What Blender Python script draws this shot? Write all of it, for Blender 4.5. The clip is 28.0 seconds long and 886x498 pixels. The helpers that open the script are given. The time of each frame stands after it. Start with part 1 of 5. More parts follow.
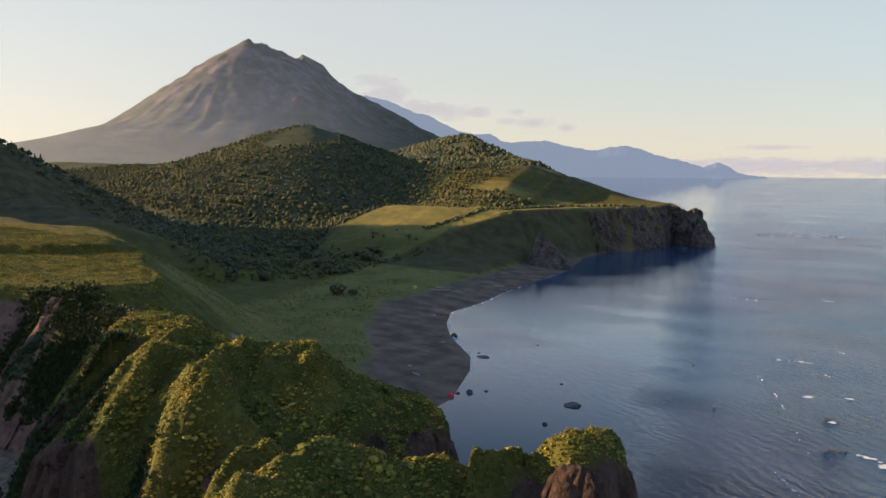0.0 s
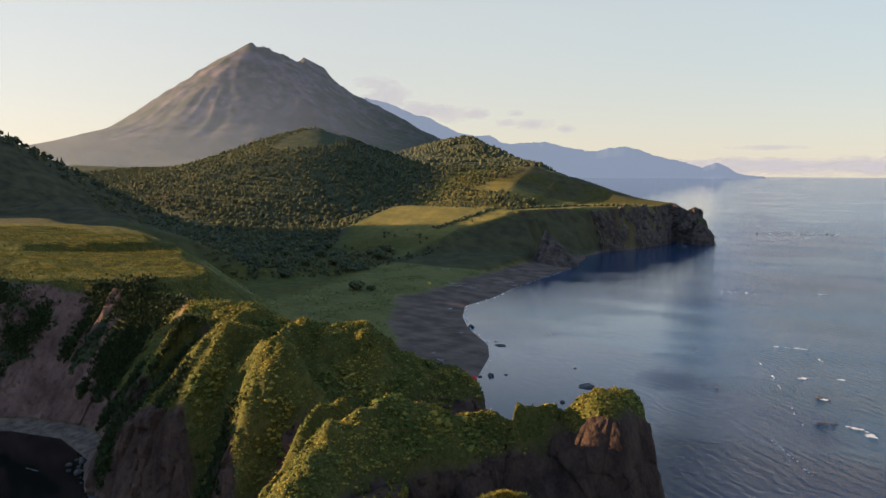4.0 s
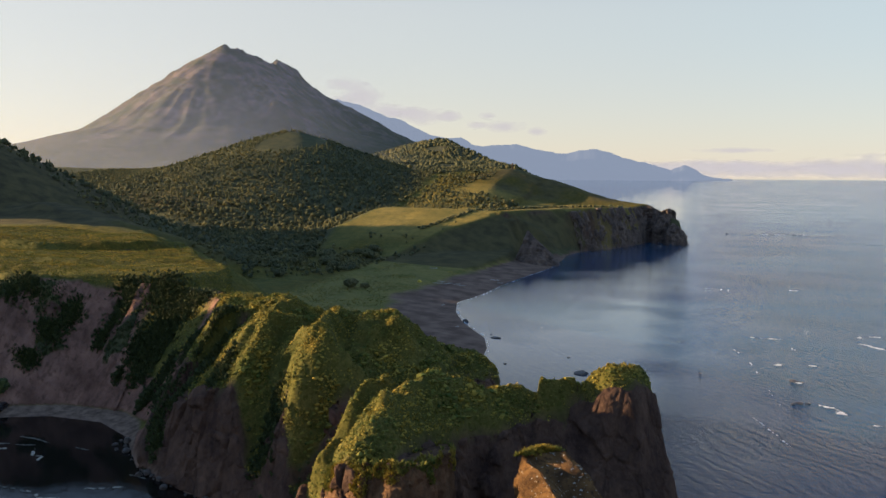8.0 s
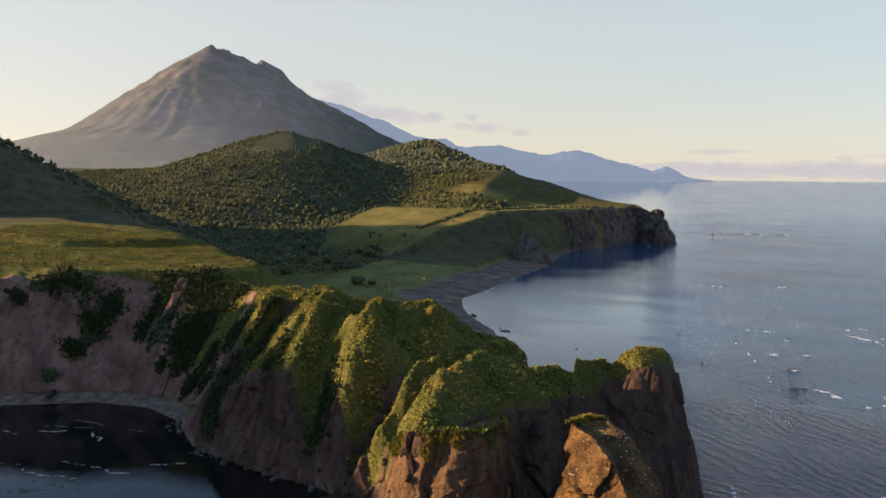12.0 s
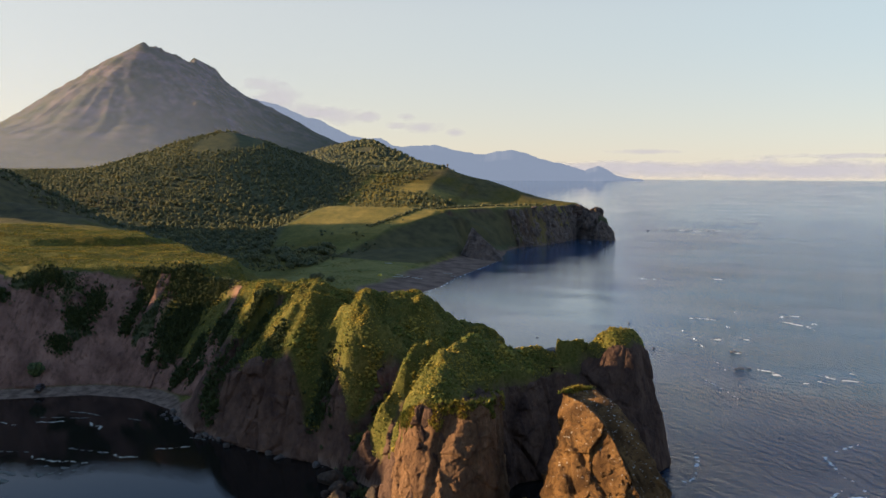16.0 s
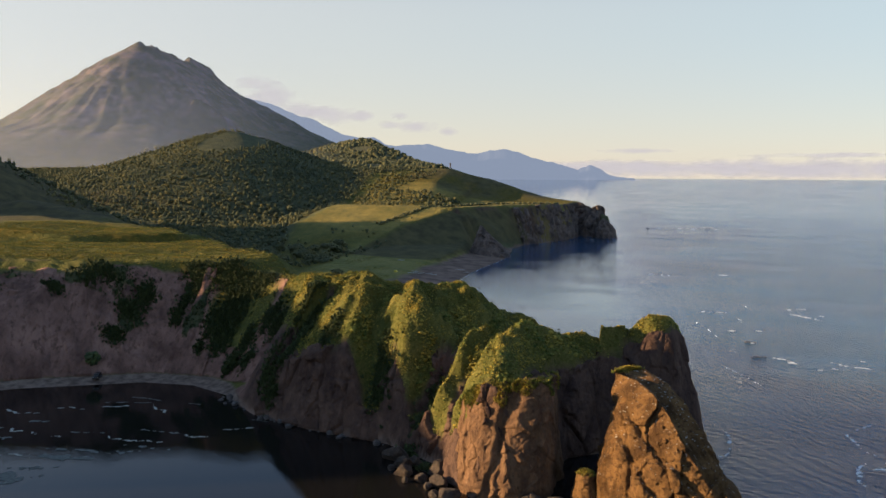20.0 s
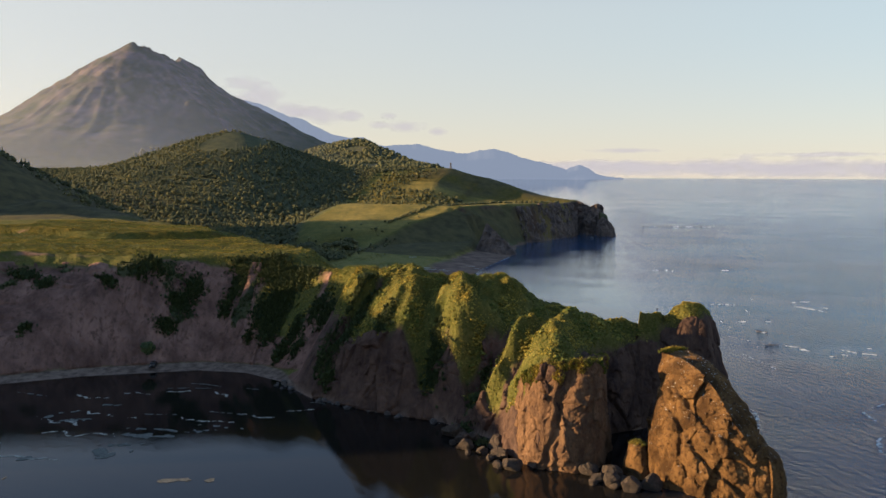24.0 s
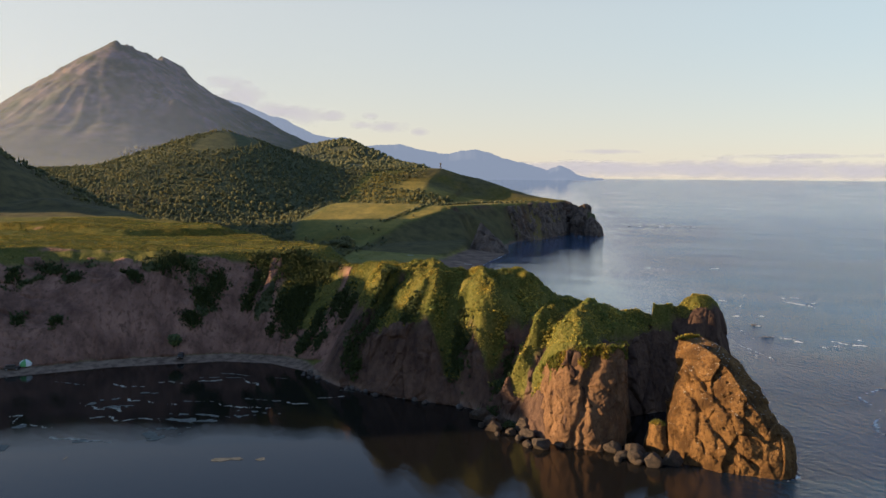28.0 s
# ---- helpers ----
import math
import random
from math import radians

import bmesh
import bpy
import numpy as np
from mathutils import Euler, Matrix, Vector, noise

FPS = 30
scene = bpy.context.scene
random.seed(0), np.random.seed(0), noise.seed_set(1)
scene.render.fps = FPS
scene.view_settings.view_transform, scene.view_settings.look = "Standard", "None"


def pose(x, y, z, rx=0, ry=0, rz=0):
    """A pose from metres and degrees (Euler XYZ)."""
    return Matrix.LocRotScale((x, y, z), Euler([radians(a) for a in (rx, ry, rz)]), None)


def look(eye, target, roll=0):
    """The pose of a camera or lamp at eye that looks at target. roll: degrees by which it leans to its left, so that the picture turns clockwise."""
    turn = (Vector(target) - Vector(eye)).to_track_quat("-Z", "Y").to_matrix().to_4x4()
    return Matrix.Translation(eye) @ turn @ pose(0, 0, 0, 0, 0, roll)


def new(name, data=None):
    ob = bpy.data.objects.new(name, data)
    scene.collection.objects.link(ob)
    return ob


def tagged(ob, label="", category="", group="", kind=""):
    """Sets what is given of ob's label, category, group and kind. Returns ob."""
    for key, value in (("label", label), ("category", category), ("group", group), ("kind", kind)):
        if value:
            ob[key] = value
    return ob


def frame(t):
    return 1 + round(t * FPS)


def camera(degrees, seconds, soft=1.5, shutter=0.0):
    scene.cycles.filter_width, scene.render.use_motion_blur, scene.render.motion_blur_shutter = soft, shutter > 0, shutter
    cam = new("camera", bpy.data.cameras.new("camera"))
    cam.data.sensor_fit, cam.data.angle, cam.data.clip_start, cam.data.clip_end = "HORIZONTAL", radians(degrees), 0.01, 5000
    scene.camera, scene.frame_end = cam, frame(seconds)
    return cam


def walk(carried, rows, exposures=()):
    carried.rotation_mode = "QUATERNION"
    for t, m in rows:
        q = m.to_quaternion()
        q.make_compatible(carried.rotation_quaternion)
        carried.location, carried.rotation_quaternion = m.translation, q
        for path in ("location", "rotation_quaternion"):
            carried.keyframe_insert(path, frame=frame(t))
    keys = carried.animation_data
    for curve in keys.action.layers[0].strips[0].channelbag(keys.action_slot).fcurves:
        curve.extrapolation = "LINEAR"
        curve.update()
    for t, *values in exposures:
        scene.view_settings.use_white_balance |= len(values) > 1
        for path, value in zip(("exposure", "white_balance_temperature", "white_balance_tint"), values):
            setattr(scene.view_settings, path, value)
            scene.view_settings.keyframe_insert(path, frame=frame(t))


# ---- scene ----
cam = camera(56.9, 28.0)
PATH = [
    (0, (26.476, 141.789, 65.033), (25.444, 143.492, 64.843), 0.5),
    (0.5, (27.219, 139.005, 64.977), (26.186, 140.707, 64.787), 0.4),
    (1, (27.953, 136.233, 64.92), (26.92, 137.935, 64.731), 0.5),
    (1.5, (28.648, 133.515, 64.87), (27.615, 135.217, 64.68), 0.4),
    (2, (29.231, 130.836, 64.807), (28.198, 132.538, 64.619), 0.5),
    (2.5, (29.726, 128.213, 64.788), (28.693, 129.915, 64.6), 0.4),
    (3, (30.14, 125.571, 64.77), (29.107, 127.273, 64.584), 0.4),
    (3.5, (30.428, 122.908, 64.786), (29.395, 124.61, 64.6), 0.3),
    (5.5, (30.959, 112.036, 64.805), (29.95, 113.753, 64.62), 0.2),
    (6, (30.961, 109.305, 64.825), (29.962, 111.028, 64.641), 0.3),
    (6.5, (30.86, 106.601, 64.843), (29.87, 108.329, 64.66), 0.2),
    (7, (30.731, 103.989, 64.837), (29.748, 105.722, 64.654), 0.3),
    (7.5, (30.522, 101.472, 64.869), (29.546, 103.208, 64.686), 0.2),
    (8, (30.254, 98.997, 64.875), (29.287, 100.738, 64.694), 0.3),
    (8.5, (29.897, 96.556, 64.911), (28.934, 98.299, 64.729), 0.3),
    (9, (29.426, 94.079, 64.916), (28.463, 95.823, 64.736), 0.3),
    (9.5, (28.98, 91.61, 64.931), (28.017, 93.354, 64.75), 0.2),
    (10, (28.518, 89.093, 64.914), (27.556, 90.837, 64.733), 0.3),
    (10.5, (28.065, 86.602, 64.889), (27.106, 88.348, 64.708), 0.2),
    (11, (27.57, 84.119, 64.837), (26.611, 85.865, 64.657), 0.3),
    (11.5, (27.115, 81.679, 64.82), (26.161, 83.428, 64.64), 0.3),
    (12, (26.775, 79.296, 64.817), (25.847, 81.059, 64.638), 0.4),
    (12.5, (26.326, 76.883, 64.836), (25.437, 78.666, 64.658), 0.3),
    (13, (25.876, 74.464, 64.813), (25.012, 76.259, 64.636), 0.4),
    (13.5, (25.345, 72.025, 64.76), (24.503, 73.83, 64.583), 0.4),
    (15.5, (22.964, 62.494, 64.512), (22.179, 64.325, 64.336), 0.4),
    (16, (22.19, 60.125, 64.496), (21.407, 61.957, 64.317), 0.3),
    (16.5, (21.324, 57.76, 64.446), (20.542, 59.593, 64.267), 0.4),
    (17, (20.381, 55.447, 64.415), (19.601, 57.28, 64.235), 0.5),
    (17.5, (19.392, 53.17, 64.346), (18.614, 55.004, 64.165), 0.4),
    (18, (18.374, 50.919, 64.278), (17.598, 52.753, 64.097), 0.3),
    (18.5, (17.306, 48.684, 64.224), (16.53, 50.518, 64.043), 0.3),
    (19, (16.275, 46.487, 64.21), (15.5, 48.322, 64.029), 0.3),
    (19.5, (15.206, 44.204, 64.182), (14.442, 46.043, 64.001), 0.3),
    (20, (14.144, 41.862, 64.149), (13.382, 43.703, 63.968), 0.3),
    (20.5, (13.14, 39.45, 64.08), (12.379, 41.291, 63.899), 0.3),
    (21, (12.103, 36.942, 63.998), (11.343, 38.783, 63.816), 0.3),
    (21.5, (10.957, 34.353, 63.923), (10.206, 36.198, 63.741), 0.3),
    (23.5, (6.023, 23.683, 63.715), (5.29, 25.535, 63.533), 0.2),
    (24, (4.858, 21.119, 63.671), (4.126, 22.971, 63.49), 0.2),
    (24.5, (3.861, 18.728, 63.634), (3.129, 20.58, 63.453), 0.2),
    (25, (2.905, 16.51, 63.596), (2.172, 18.362, 63.415), 0.2),
    (25.5, (1.98, 14.467, 63.557), (1.247, 16.319, 63.377), 0.3),
    (26, (1.071, 12.544, 63.484), (0.343, 14.397, 63.304), 0.3),
    (26.5, (0.175, 10.65, 63.404), (-0.542, 12.509, 63.225), 0.3),
    (27, (-0.768, 8.721, 63.346), (-1.48, 10.581, 63.167), 0.3),
    (27.5, (-1.576, 6.774, 63.293), (-2.286, 8.636, 63.114), 0.3),
    (28, (-2.338, 4.82, 63.277), (-3.023, 6.69, 63.097), 0.4),
]
walk(cam, [(t, look(e, a, r)) for t, e, a, r in PATH], [(0, 1.26, 6500, 10), (28, 1.26, 6500, 10)])

# ==== light ====
TO_SUN = Vector((-0.94, -0.34, 0.0)).normalized() * math.cos(radians(11)) + Vector((0, 0, math.sin(radians(11))))
world = bpy.data.worlds.new("sky")
scene.world = world
world.use_nodes = True
wn = world.node_tree.nodes
sky = wn.new("ShaderNodeTexSky")
sky.sky_type = "NISHITA"
sky.sun_disc = False
sky.sun_elevation = radians(11)
sky.sun_rotation = math.atan2(TO_SUN.x, TO_SUN.y)
sky.air_density, sky.dust_density, sky.ozone_density = 1.0, 0.15, 1.5
thin = wn.new("ShaderNodeBackground")  # thin high haze over the clear sky
thin.inputs[0].default_value = (0.84, 0.71, 0.68, 1)
thin.inputs[1].default_value = 0.29
aloft = wn.new("ShaderNodeTexCoord")
aloft_z = wn.new("ShaderNodeSeparateXYZ")
haze_up = wn.new("ShaderNodeMapRange")
haze_up.interpolation_type = "SMOOTHSTEP"
haze_up.inputs[1].default_value, haze_up.inputs[2].default_value = 0.18, 0.38
sunward = wn.new("ShaderNodeMapRange")  # creamy towards the sun, clear blue-green away from it
sunward.inputs[1].default_value, sunward.inputs[2].default_value = -0.85, 0.10
low_tint = wn.new("ShaderNodeMix")
low_tint.data_type = "RGBA"
low_tint.inputs[6].default_value = (0.80, 0.685, 0.605, 1)
low_tint.inputs[7].default_value = (0.71, 0.68, 0.69, 1)
mid_tint = wn.new("ShaderNodeMix")
mid_tint.data_type = "RGBA"
mid_tint.inputs[6].default_value = (0.81, 0.75, 0.685, 1)
mid_tint.inputs[7].default_value = (0.65, 0.73, 0.76, 1)
lifting = wn.new("ShaderNodeMapRange")
lifting.interpolation_type = "SMOOTHSTEP"
lifting.inputs[1].default_value, lifting.inputs[2].default_value = 0.01, 0.19
near_tint = wn.new("ShaderNodeMix")
near_tint.data_type = "RGBA"
haze_tint = wn.new("ShaderNodeMix")
haze_tint.data_type = "RGBA"
haze_tint.inputs[7].default_value = (0.27, 0.44, 0.76, 1)
both = wn.new("ShaderNodeAddShader")
wl = world.node_tree.links
wl.new(aloft.outputs["Generated"], aloft_z.inputs[0])
wl.new(aloft_z.outputs[2], haze_up.inputs[0])
wl.new(haze_up.outputs[0], haze_tint.inputs[0])
wl.new(aloft_z.outputs[0], sunward.inputs[0])
wl.new(sunward.outputs[0], low_tint.inputs[0])
wl.new(sunward.outputs[0], mid_tint.inputs[0])
wl.new(aloft_z.outputs[2], lifting.inputs[0])
wl.new(lifting.outputs[0], near_tint.inputs[0])
wl.new(low_tint.outputs[2], near_tint.inputs[6])
wl.new(mid_tint.outputs[2], near_tint.inputs[7])
wl.new(near_tint.outputs[2], haze_tint.inputs[6])
wl.new(haze_tint.outputs[2], thin.inputs[0])
wl.new(sky.outputs[0], wn["Background"].inputs[0])
wn["Background"].inputs[1].default_value = 0.024
wl.new(wn["Background"].outputs[0], both.inputs[0])
wl.new(thin.outputs[0], both.inputs[1])
wl.new(both.outputs[0], wn["World Output"].inputs[0])
sun_data = bpy.data.lights.new("sun", "SUN")
sun_data.energy, sun_data.angle, sun_data.color = 5.8, radians(0.6), (1.0, 0.69, 0.37)
sun = new("sun", sun_data)
sun.matrix_world = look(TO_SUN * 500, (0, 0, 0))


# ==== noise and shapes ====
def lattice(n, seed):
    h = n[0].astype(np.int64) * 374761393 + n[1].astype(np.int64) * 668265263 + seed * 1442695041
    if len(n) > 2:
        h = h + n[2].astype(np.int64) * 2147483647
    h = (h ^ (h >> 13)) * 1274126177
    h = h & 0x7FFFFFFF
    h = (h ^ (h >> 16)) & 0xFFFF
    return h / 32767.5 - 1.0


def vnoise(*p, seed=0):
    """Smooth value noise in 2 or 3 dimensions, -1 to 1."""
    cell = [np.floor(a) for a in p]
    f = [a - c for a, c in zip(p, cell)]
    u = [t * t * t * (t * (t * 6 - 15) + 10) for t in f]
    out = 0
    for k in range(2 ** len(p)):
        w, n = 1, []
        for i in range(len(p)):
            b = (k >> i) & 1
            n.append(cell[i] + b)
            w = w * (u[i] if b else 1 - u[i])
        out = out + w * lattice(n, seed)
    return out


def fbm(*p, size=10.0, octaves=4, seed=0, gain=0.5):
    out, amp, tot = 0, 1.0, 0.0
    p = [np.asarray(a, float) / size for a in p]
    for o in range(octaves):
        out = out + amp * vnoise(*p, seed=seed + o * 17)
        tot += amp
        amp *= gain
        p = [a * 2.03 + 3.7 for a in p]
    return out / tot


def ridged(*p, size=10.0, octaves=3, seed=0):
    out, amp, tot = 0, 1.0, 0.0
    p = [np.asarray(a, float) / size for a in p]
    for o in range(octaves):
        out = out + amp * (1 - np.abs(vnoise(*p, seed=seed + o * 17)) * 2)
        tot += amp
        amp *= 0.5
        p = [a * 2.1 + 1.3 for a in p]
    return out / tot


def facets(x, y, z, size, seed, squash=0.6):
    """Broken rock: cells with flat, tilted faces; the offset of each face, how far the nearest joint is, and how near the cell's middle."""
    p = [x / size, y / size, z * squash / size]
    base = [np.floor(a) for a in p]
    f1, f2 = np.full(np.shape(x), 9.0), np.full(np.shape(x), 9.0)
    off = np.zeros(np.shape(x))
    for k in range(27):
        c = [b + d for b, d in zip(base, (k % 3 - 1, k // 3 % 3 - 1, k // 9 - 1))]
        r = [a - b - 0.5 - 0.42 * lattice(c, seed + 31 * i) for i, (a, b) in enumerate(zip(p, c))]
        d = np.sqrt(r[0] ** 2 + r[1] ** 2 + r[2] ** 2)
        face_off = lattice(c, seed + 97) + sum(1.3 * lattice(c, seed + 131 + 17 * i) * a for i, a in enumerate(r))
        near = d < f1
        f2 = np.where(near, f1, np.minimum(f2, d))
        off = np.where(near, face_off, off)
        f1 = np.where(near, d, f1)
    return off, f2 - f1, f1


def smax(a, b, k):
    h = np.clip(0.5 + 0.5 * (a - b) / k, 0, 1)
    return b + (a - b) * h + k * h * (1 - h)


def smin(a, b, k):
    return -smax(-a, -b, k)


def step(a, b, x):
    t = np.clip((x - a) / (b - a), 0, 1)
    return t * t * (3 - 2 * t)


def to_line(x, y, pts):
    """Distance to a polyline of (x, y, value...) and the values interpolated there."""
    best = np.full(np.shape(x), 1e9)
    val = [np.zeros(np.shape(x)) for _ in pts[0][2:]]
    for a, b in zip(pts[:-1], pts[1:]):
        ax, ay, bx, by = a[0], a[1], b[0], b[1]
        t = np.clip(((x - ax) * (bx - ax) + (y - ay) * (by - ay)) / ((bx - ax) ** 2 + (by - ay) ** 2), 0, 1)
        d = np.hypot(x - ax - t * (bx - ax), y - ay - t * (by - ay))
        m = d < best
        best = np.where(m, d, best)
        for i in range(len(val)):
            val[i] = np.where(m, a[2 + i] + t * (b[2 + i] - a[2 + i]), val[i])
    return best, val


def inside(x, y, poly):
    c = np.zeros(np.shape(x), bool)
    for (ax, ay), (bx, by) in zip(poly, poly[1:] + poly[:1]):
        if ay != by:
            c ^= ((ay > y) != (by > y)) & (x < (bx - ax) * (y - ay) / (by - ay) + ax)
    return c


def signed(x, y, poly):
    d, _ = to_line(x, y, poly + poly[:1])
    return np.where(inside(x, y, poly), d, -d)


def ridge(x, y, pts, width, slope, power=1.0):
    d, (z,) = to_line(x, y, pts)
    return z - slope * np.maximum(0, d - width) ** power


# ==== the plan of the land ====
# coast: x, y, steepness of the ground behind the waterline
COAST = [(-700, -330, 1.0), (-440, -80, 1.0), (-312, 66, 1.0), (-245, 158, 1.0), (-216, 190, 1.05), (-194, 214, 1.05), (-165, 235, 1.1),
         (-149, 238, 1.1), (-133, 233, 1.2), (-114, 220, 2.0), (-94, 215, 3.2), (-71, 213, 3.5), (-60.5, 207.5, 3.8), (-53.5, 204.5, 4.2), (-47, 195.5, 4.6),
         (-40, 189.5, 5.0), (-33, 191.6, 5.0), (-29.5, 198, 5.0), (-30.5, 209, 5.0), (-29, 220, 5.0), (-21, 228.5, 4.5), (-12, 230, 4.5), (-4, 234, 4.5), (-1, 245, 4.5),
         (-6, 257, 4.5), (-18, 258, 4.0), (-26, 248, 3.5), (-44, 256, 4.0), (-42.5, 264, 4.2), (-48, 273, 4.0), (-60, 285, 2.5), (-78, 305, 1.2),
         (-89, 329, 0.10), (-90, 340, 0.09), (-102, 372, 0.09), (-112, 390, 0.09), (-134, 414, 0.09), (-150, 437, 0.09), (-164, 464, 0.09),
         (-165, 493, 0.09), (-173, 541, 0.09), (-181, 637, 0.09), (-195, 700, 0.1), (-203, 722, 1.1), (-205, 764, 2.5), (-190, 804, 2.8),
         (-183, 860, 3.0), (-184, 905, 3.0), (-164, 893, 3.0), (-150, 890, 3.0), (-148, 905, 3.0), (-165, 940, 2.5), (-225, 1010, 1.5), (-300, 1150, 1.0),
         (-430, 1400, 0.8), (-640, 1800, 0.6), (-900, 2400, 0.5), (-1300, 3300, 0.5), (-1800, 4300, 0.5), (-4600, 4300, 0.5), (-4600, -330, 0.5)]
PLATEAU = [(-150, 258), (-140, 266), (-143, 279), (-154, 291), (-190, 314), (-222, 338), (-244, 352), (-330, 398), (-460, 440), (-900, 400), (-900, -300),
           (-470, -40), (-330, 130), (-285, 195), (-248, 240), (-202, 255), (-172, 258)]
FIELDS = [(-246, 697), (-236, 735), (-216, 772), (-196, 790), (-180, 803), (-175, 860), (-178, 905), (-200, 945), (-300, 960), (-420, 900), (-400, 760), (-330, 705), (-275, 692)]
RAMP = [(-246, 698), (-269, 645), (-277, 605), (-281, 575), (-335, 575), (-365, 640), (-365, 720), (-275, 704)]


def land(x, y):
    # valley and the rise of the country towards the volcano
    up = np.maximum(0, (-0.55 * (x + 240) + 0.835 * (y - 480)))
    h = 3.6 + 0.0015 * np.maximum(0, y - 330) + 10 * step(0, 260, up) + 75 * step(150, 1300, up)
    h = h + 1.2 * fbm(x, y, size=60, octaves=3, seed=3) * step(0, 150, up)
    # plateau above the bay
    top = 34.0 + 0.010 * np.clip(-150 - x, 0, 260) + 0.5 * fbm(x, y, size=45, octaves=3, seed=5)
    top = top + 1.3 * fbm((x + 0.55 * y) * 0.16, y - 0.35 * x, size=11, octaves=2, seed=6) + 0.5 * fbm((x + 0.55 * y) * 0.12, y - 0.35 * x, size=4, octaves=2, seed=7)
    d = signed(x, y, PLATEAU)
    top = top - 0.24 * np.maximum(0, x + 157)
    top = top + 3.0 * step(0, 5.5, signed(x, y, [(-262, 296), (-240, 312), (-222, 332), (-250, 352), (-420, 400), (-420, 285)]) + 1.5 * fbm(x, y, size=20, octaves=2, seed=4))
    h = smax(h, top - 0.68 * np.maximum(0, -d - 1), 3)
    h = smax(h, ridge(x, y, [(-440, 430, 46), (-366, 425, 37), (-341, 451, 25.5), (-316, 476, 8)], 8, 0.42), 6)
    # unseen ridge added to shade the bay and cliff wall, and the dark hill inland
    h = smax(h, ridge(x, y, [(-384, 66, 50), (-374, 80, 78), (-368, 102, 82), (-362, 138, 78), (-362, 174, 77)], 3, 1.2), 4)
    h = smax(h, 124 - 0.54 * np.hypot(x + 610, y - 430), 8)
    # unseen ridge added to keep the dark hill and the beach in shade
    h = smax(h, ridge(x, y, [(-868, 250, 170), (-852, 345, 175), (-842, 400, 175)], 10, 1.0), 8)
    # promontory
    p = ridge(x, y, [(-150, 262, 30.0), (-134, 262, 31.5), (-120, 257, 34.3), (-98, 246, 35.5), (-84, 232, 35.0)], 5.5, 0.8)
    p = smax(p, ridge(x, y, [(-98, 244, 35.0), (-80, 243, 34.5), (-69, 248, 33.6)], 5, 0.9), 1.5)
    p = smax(p, ridge(x, y, [(-84, 232, 34.5), (-68, 227, 30.5), (-52, 221, 29.0), (-36, 218, 31.8)], 2.5, 1.0), 2)
    p = smax(p, ridge(x, y, [(-36, 218, 31.8), (-28, 226, 32.2), (-23, 233, 31.0), (-20.5, 237, 29.0)], 3.4, 1.2), 1.5)
    p = smax(p, ridge(x, y, [(-37, 218, 31.5), (-37, 207, 29.0), (-38, 199, 27.5)], 4.5, 1.0), 2)
    p = smax(p, ridge(x, y, [(-17.5, 241.5, 29.6), (-15.2, 243, 30.6), (-13.3, 247.0, 29.8)], 3.4, 0.35, 1.5), 1)
    p = smax(p, ridge(x, y, [(-73, 252, 33.0), (-62, 261, 26.8), (-50, 264, 22.3)], 3.0, 0.85), 2)
    p = smax(p, ridge(x, y, [(-86, 228, 34.0), (-84, 219, 25.0)], 1.5, 1.2), 1.5)
    p = smax(p, ridge(x, y, [(-77, 238, 34.2), (-70, 227, 33.2), (-63.5, 219, 30.5)], 2.2, 1.15), 1.5)
    p = smax(p, ridge(x, y, [(-110, 250, 33.0), (-106, 232, 24.0)], 3, 0.7), 2)
    h = smax(h, p, 2.5)
    # hollows worn into its flank
    for gully in ([(-83.5, 233, 29.5), (-81.5, 227, 22), (-80, 221, 14), (-77, 212, 3)], [(-61, 230, 25), (-60, 222, 17), (-63, 213, 7), (-66, 206, 1)], [(-46, 222, 29), (-52, 208, 14), (-60, 198, 2)],
                  [(-20.0, 247, 28.5), (-18.8, 239.5, 28.5), (-15, 229, 8)], [(-152, 262, 33), (-146, 248, 22), (-142, 238, 6)], [(-70, 238, 33), (-56, 236, 24), (-44, 240, 16), (-30, 246, 4)]):
        d, (z,) = to_line(x, y, gully)
        h = smin(h, z - 1.5 + 1.05 * d + 0.09 * d * d, 1.4)
    # ribs and hollows worn down its flank
    worn = step(-134, -124, x) * step(-46, -54, x) * step(254, 244, y + 0.15 * x + 15) * step(6, 12, h)
    h = h + worn * (4.2 * (ridged(x + 0.35 * y, y * 0.42, size=15, octaves=3, seed=35) - 0.55) + 1.3 * fbm(x, y, size=5, octaves=3, seed=36))
    crown = step(-132, -122, x) * step(-20, -30, x) * (y < 285) * step(20, 27, h) * (1 - worn)
    h = h + crown * 1.5 * fbm(x + 0.3 * y, y * 0.6, size=11, octaves=3, seed=37)
    lumps = step(-136, -124, x) * step(-24, -34, x) * (y < 290) * step(13, 20, h)
    h = h + lumps * (2.6 * (ridged(x + 0.2 * y, y * 0.7, size=6.5, octaves=3, seed=38) - 0.45) + 0.9 * fbm(x, y, size=3.2, octaves=2, seed=39)) * (1 - 0.55 * step(31, 34, h))
    # far headland with its fields
    d = signed(x, y, FIELDS)
    ft = 35.6 + 0.01 * np.maximum(0, y - 787) - 0.03 * np.maximum(0, y - 850) + 0.5 * fbm(x, y, size=50, seed=8)
    ft = ft - 0.06 * np.maximum(0, -250 - x) * step(900, 760, y)
    h = smax(h, ft - 0.95 * np.maximum(0, -d), 2)
    d = signed(x, y, RAMP)
    rt = np.interp(y, [570, 605, 645, 697], [4.5, 14, 24.5, 35.4]) + 0.7 * fbm(x, y, size=35, octaves=3, seed=9)
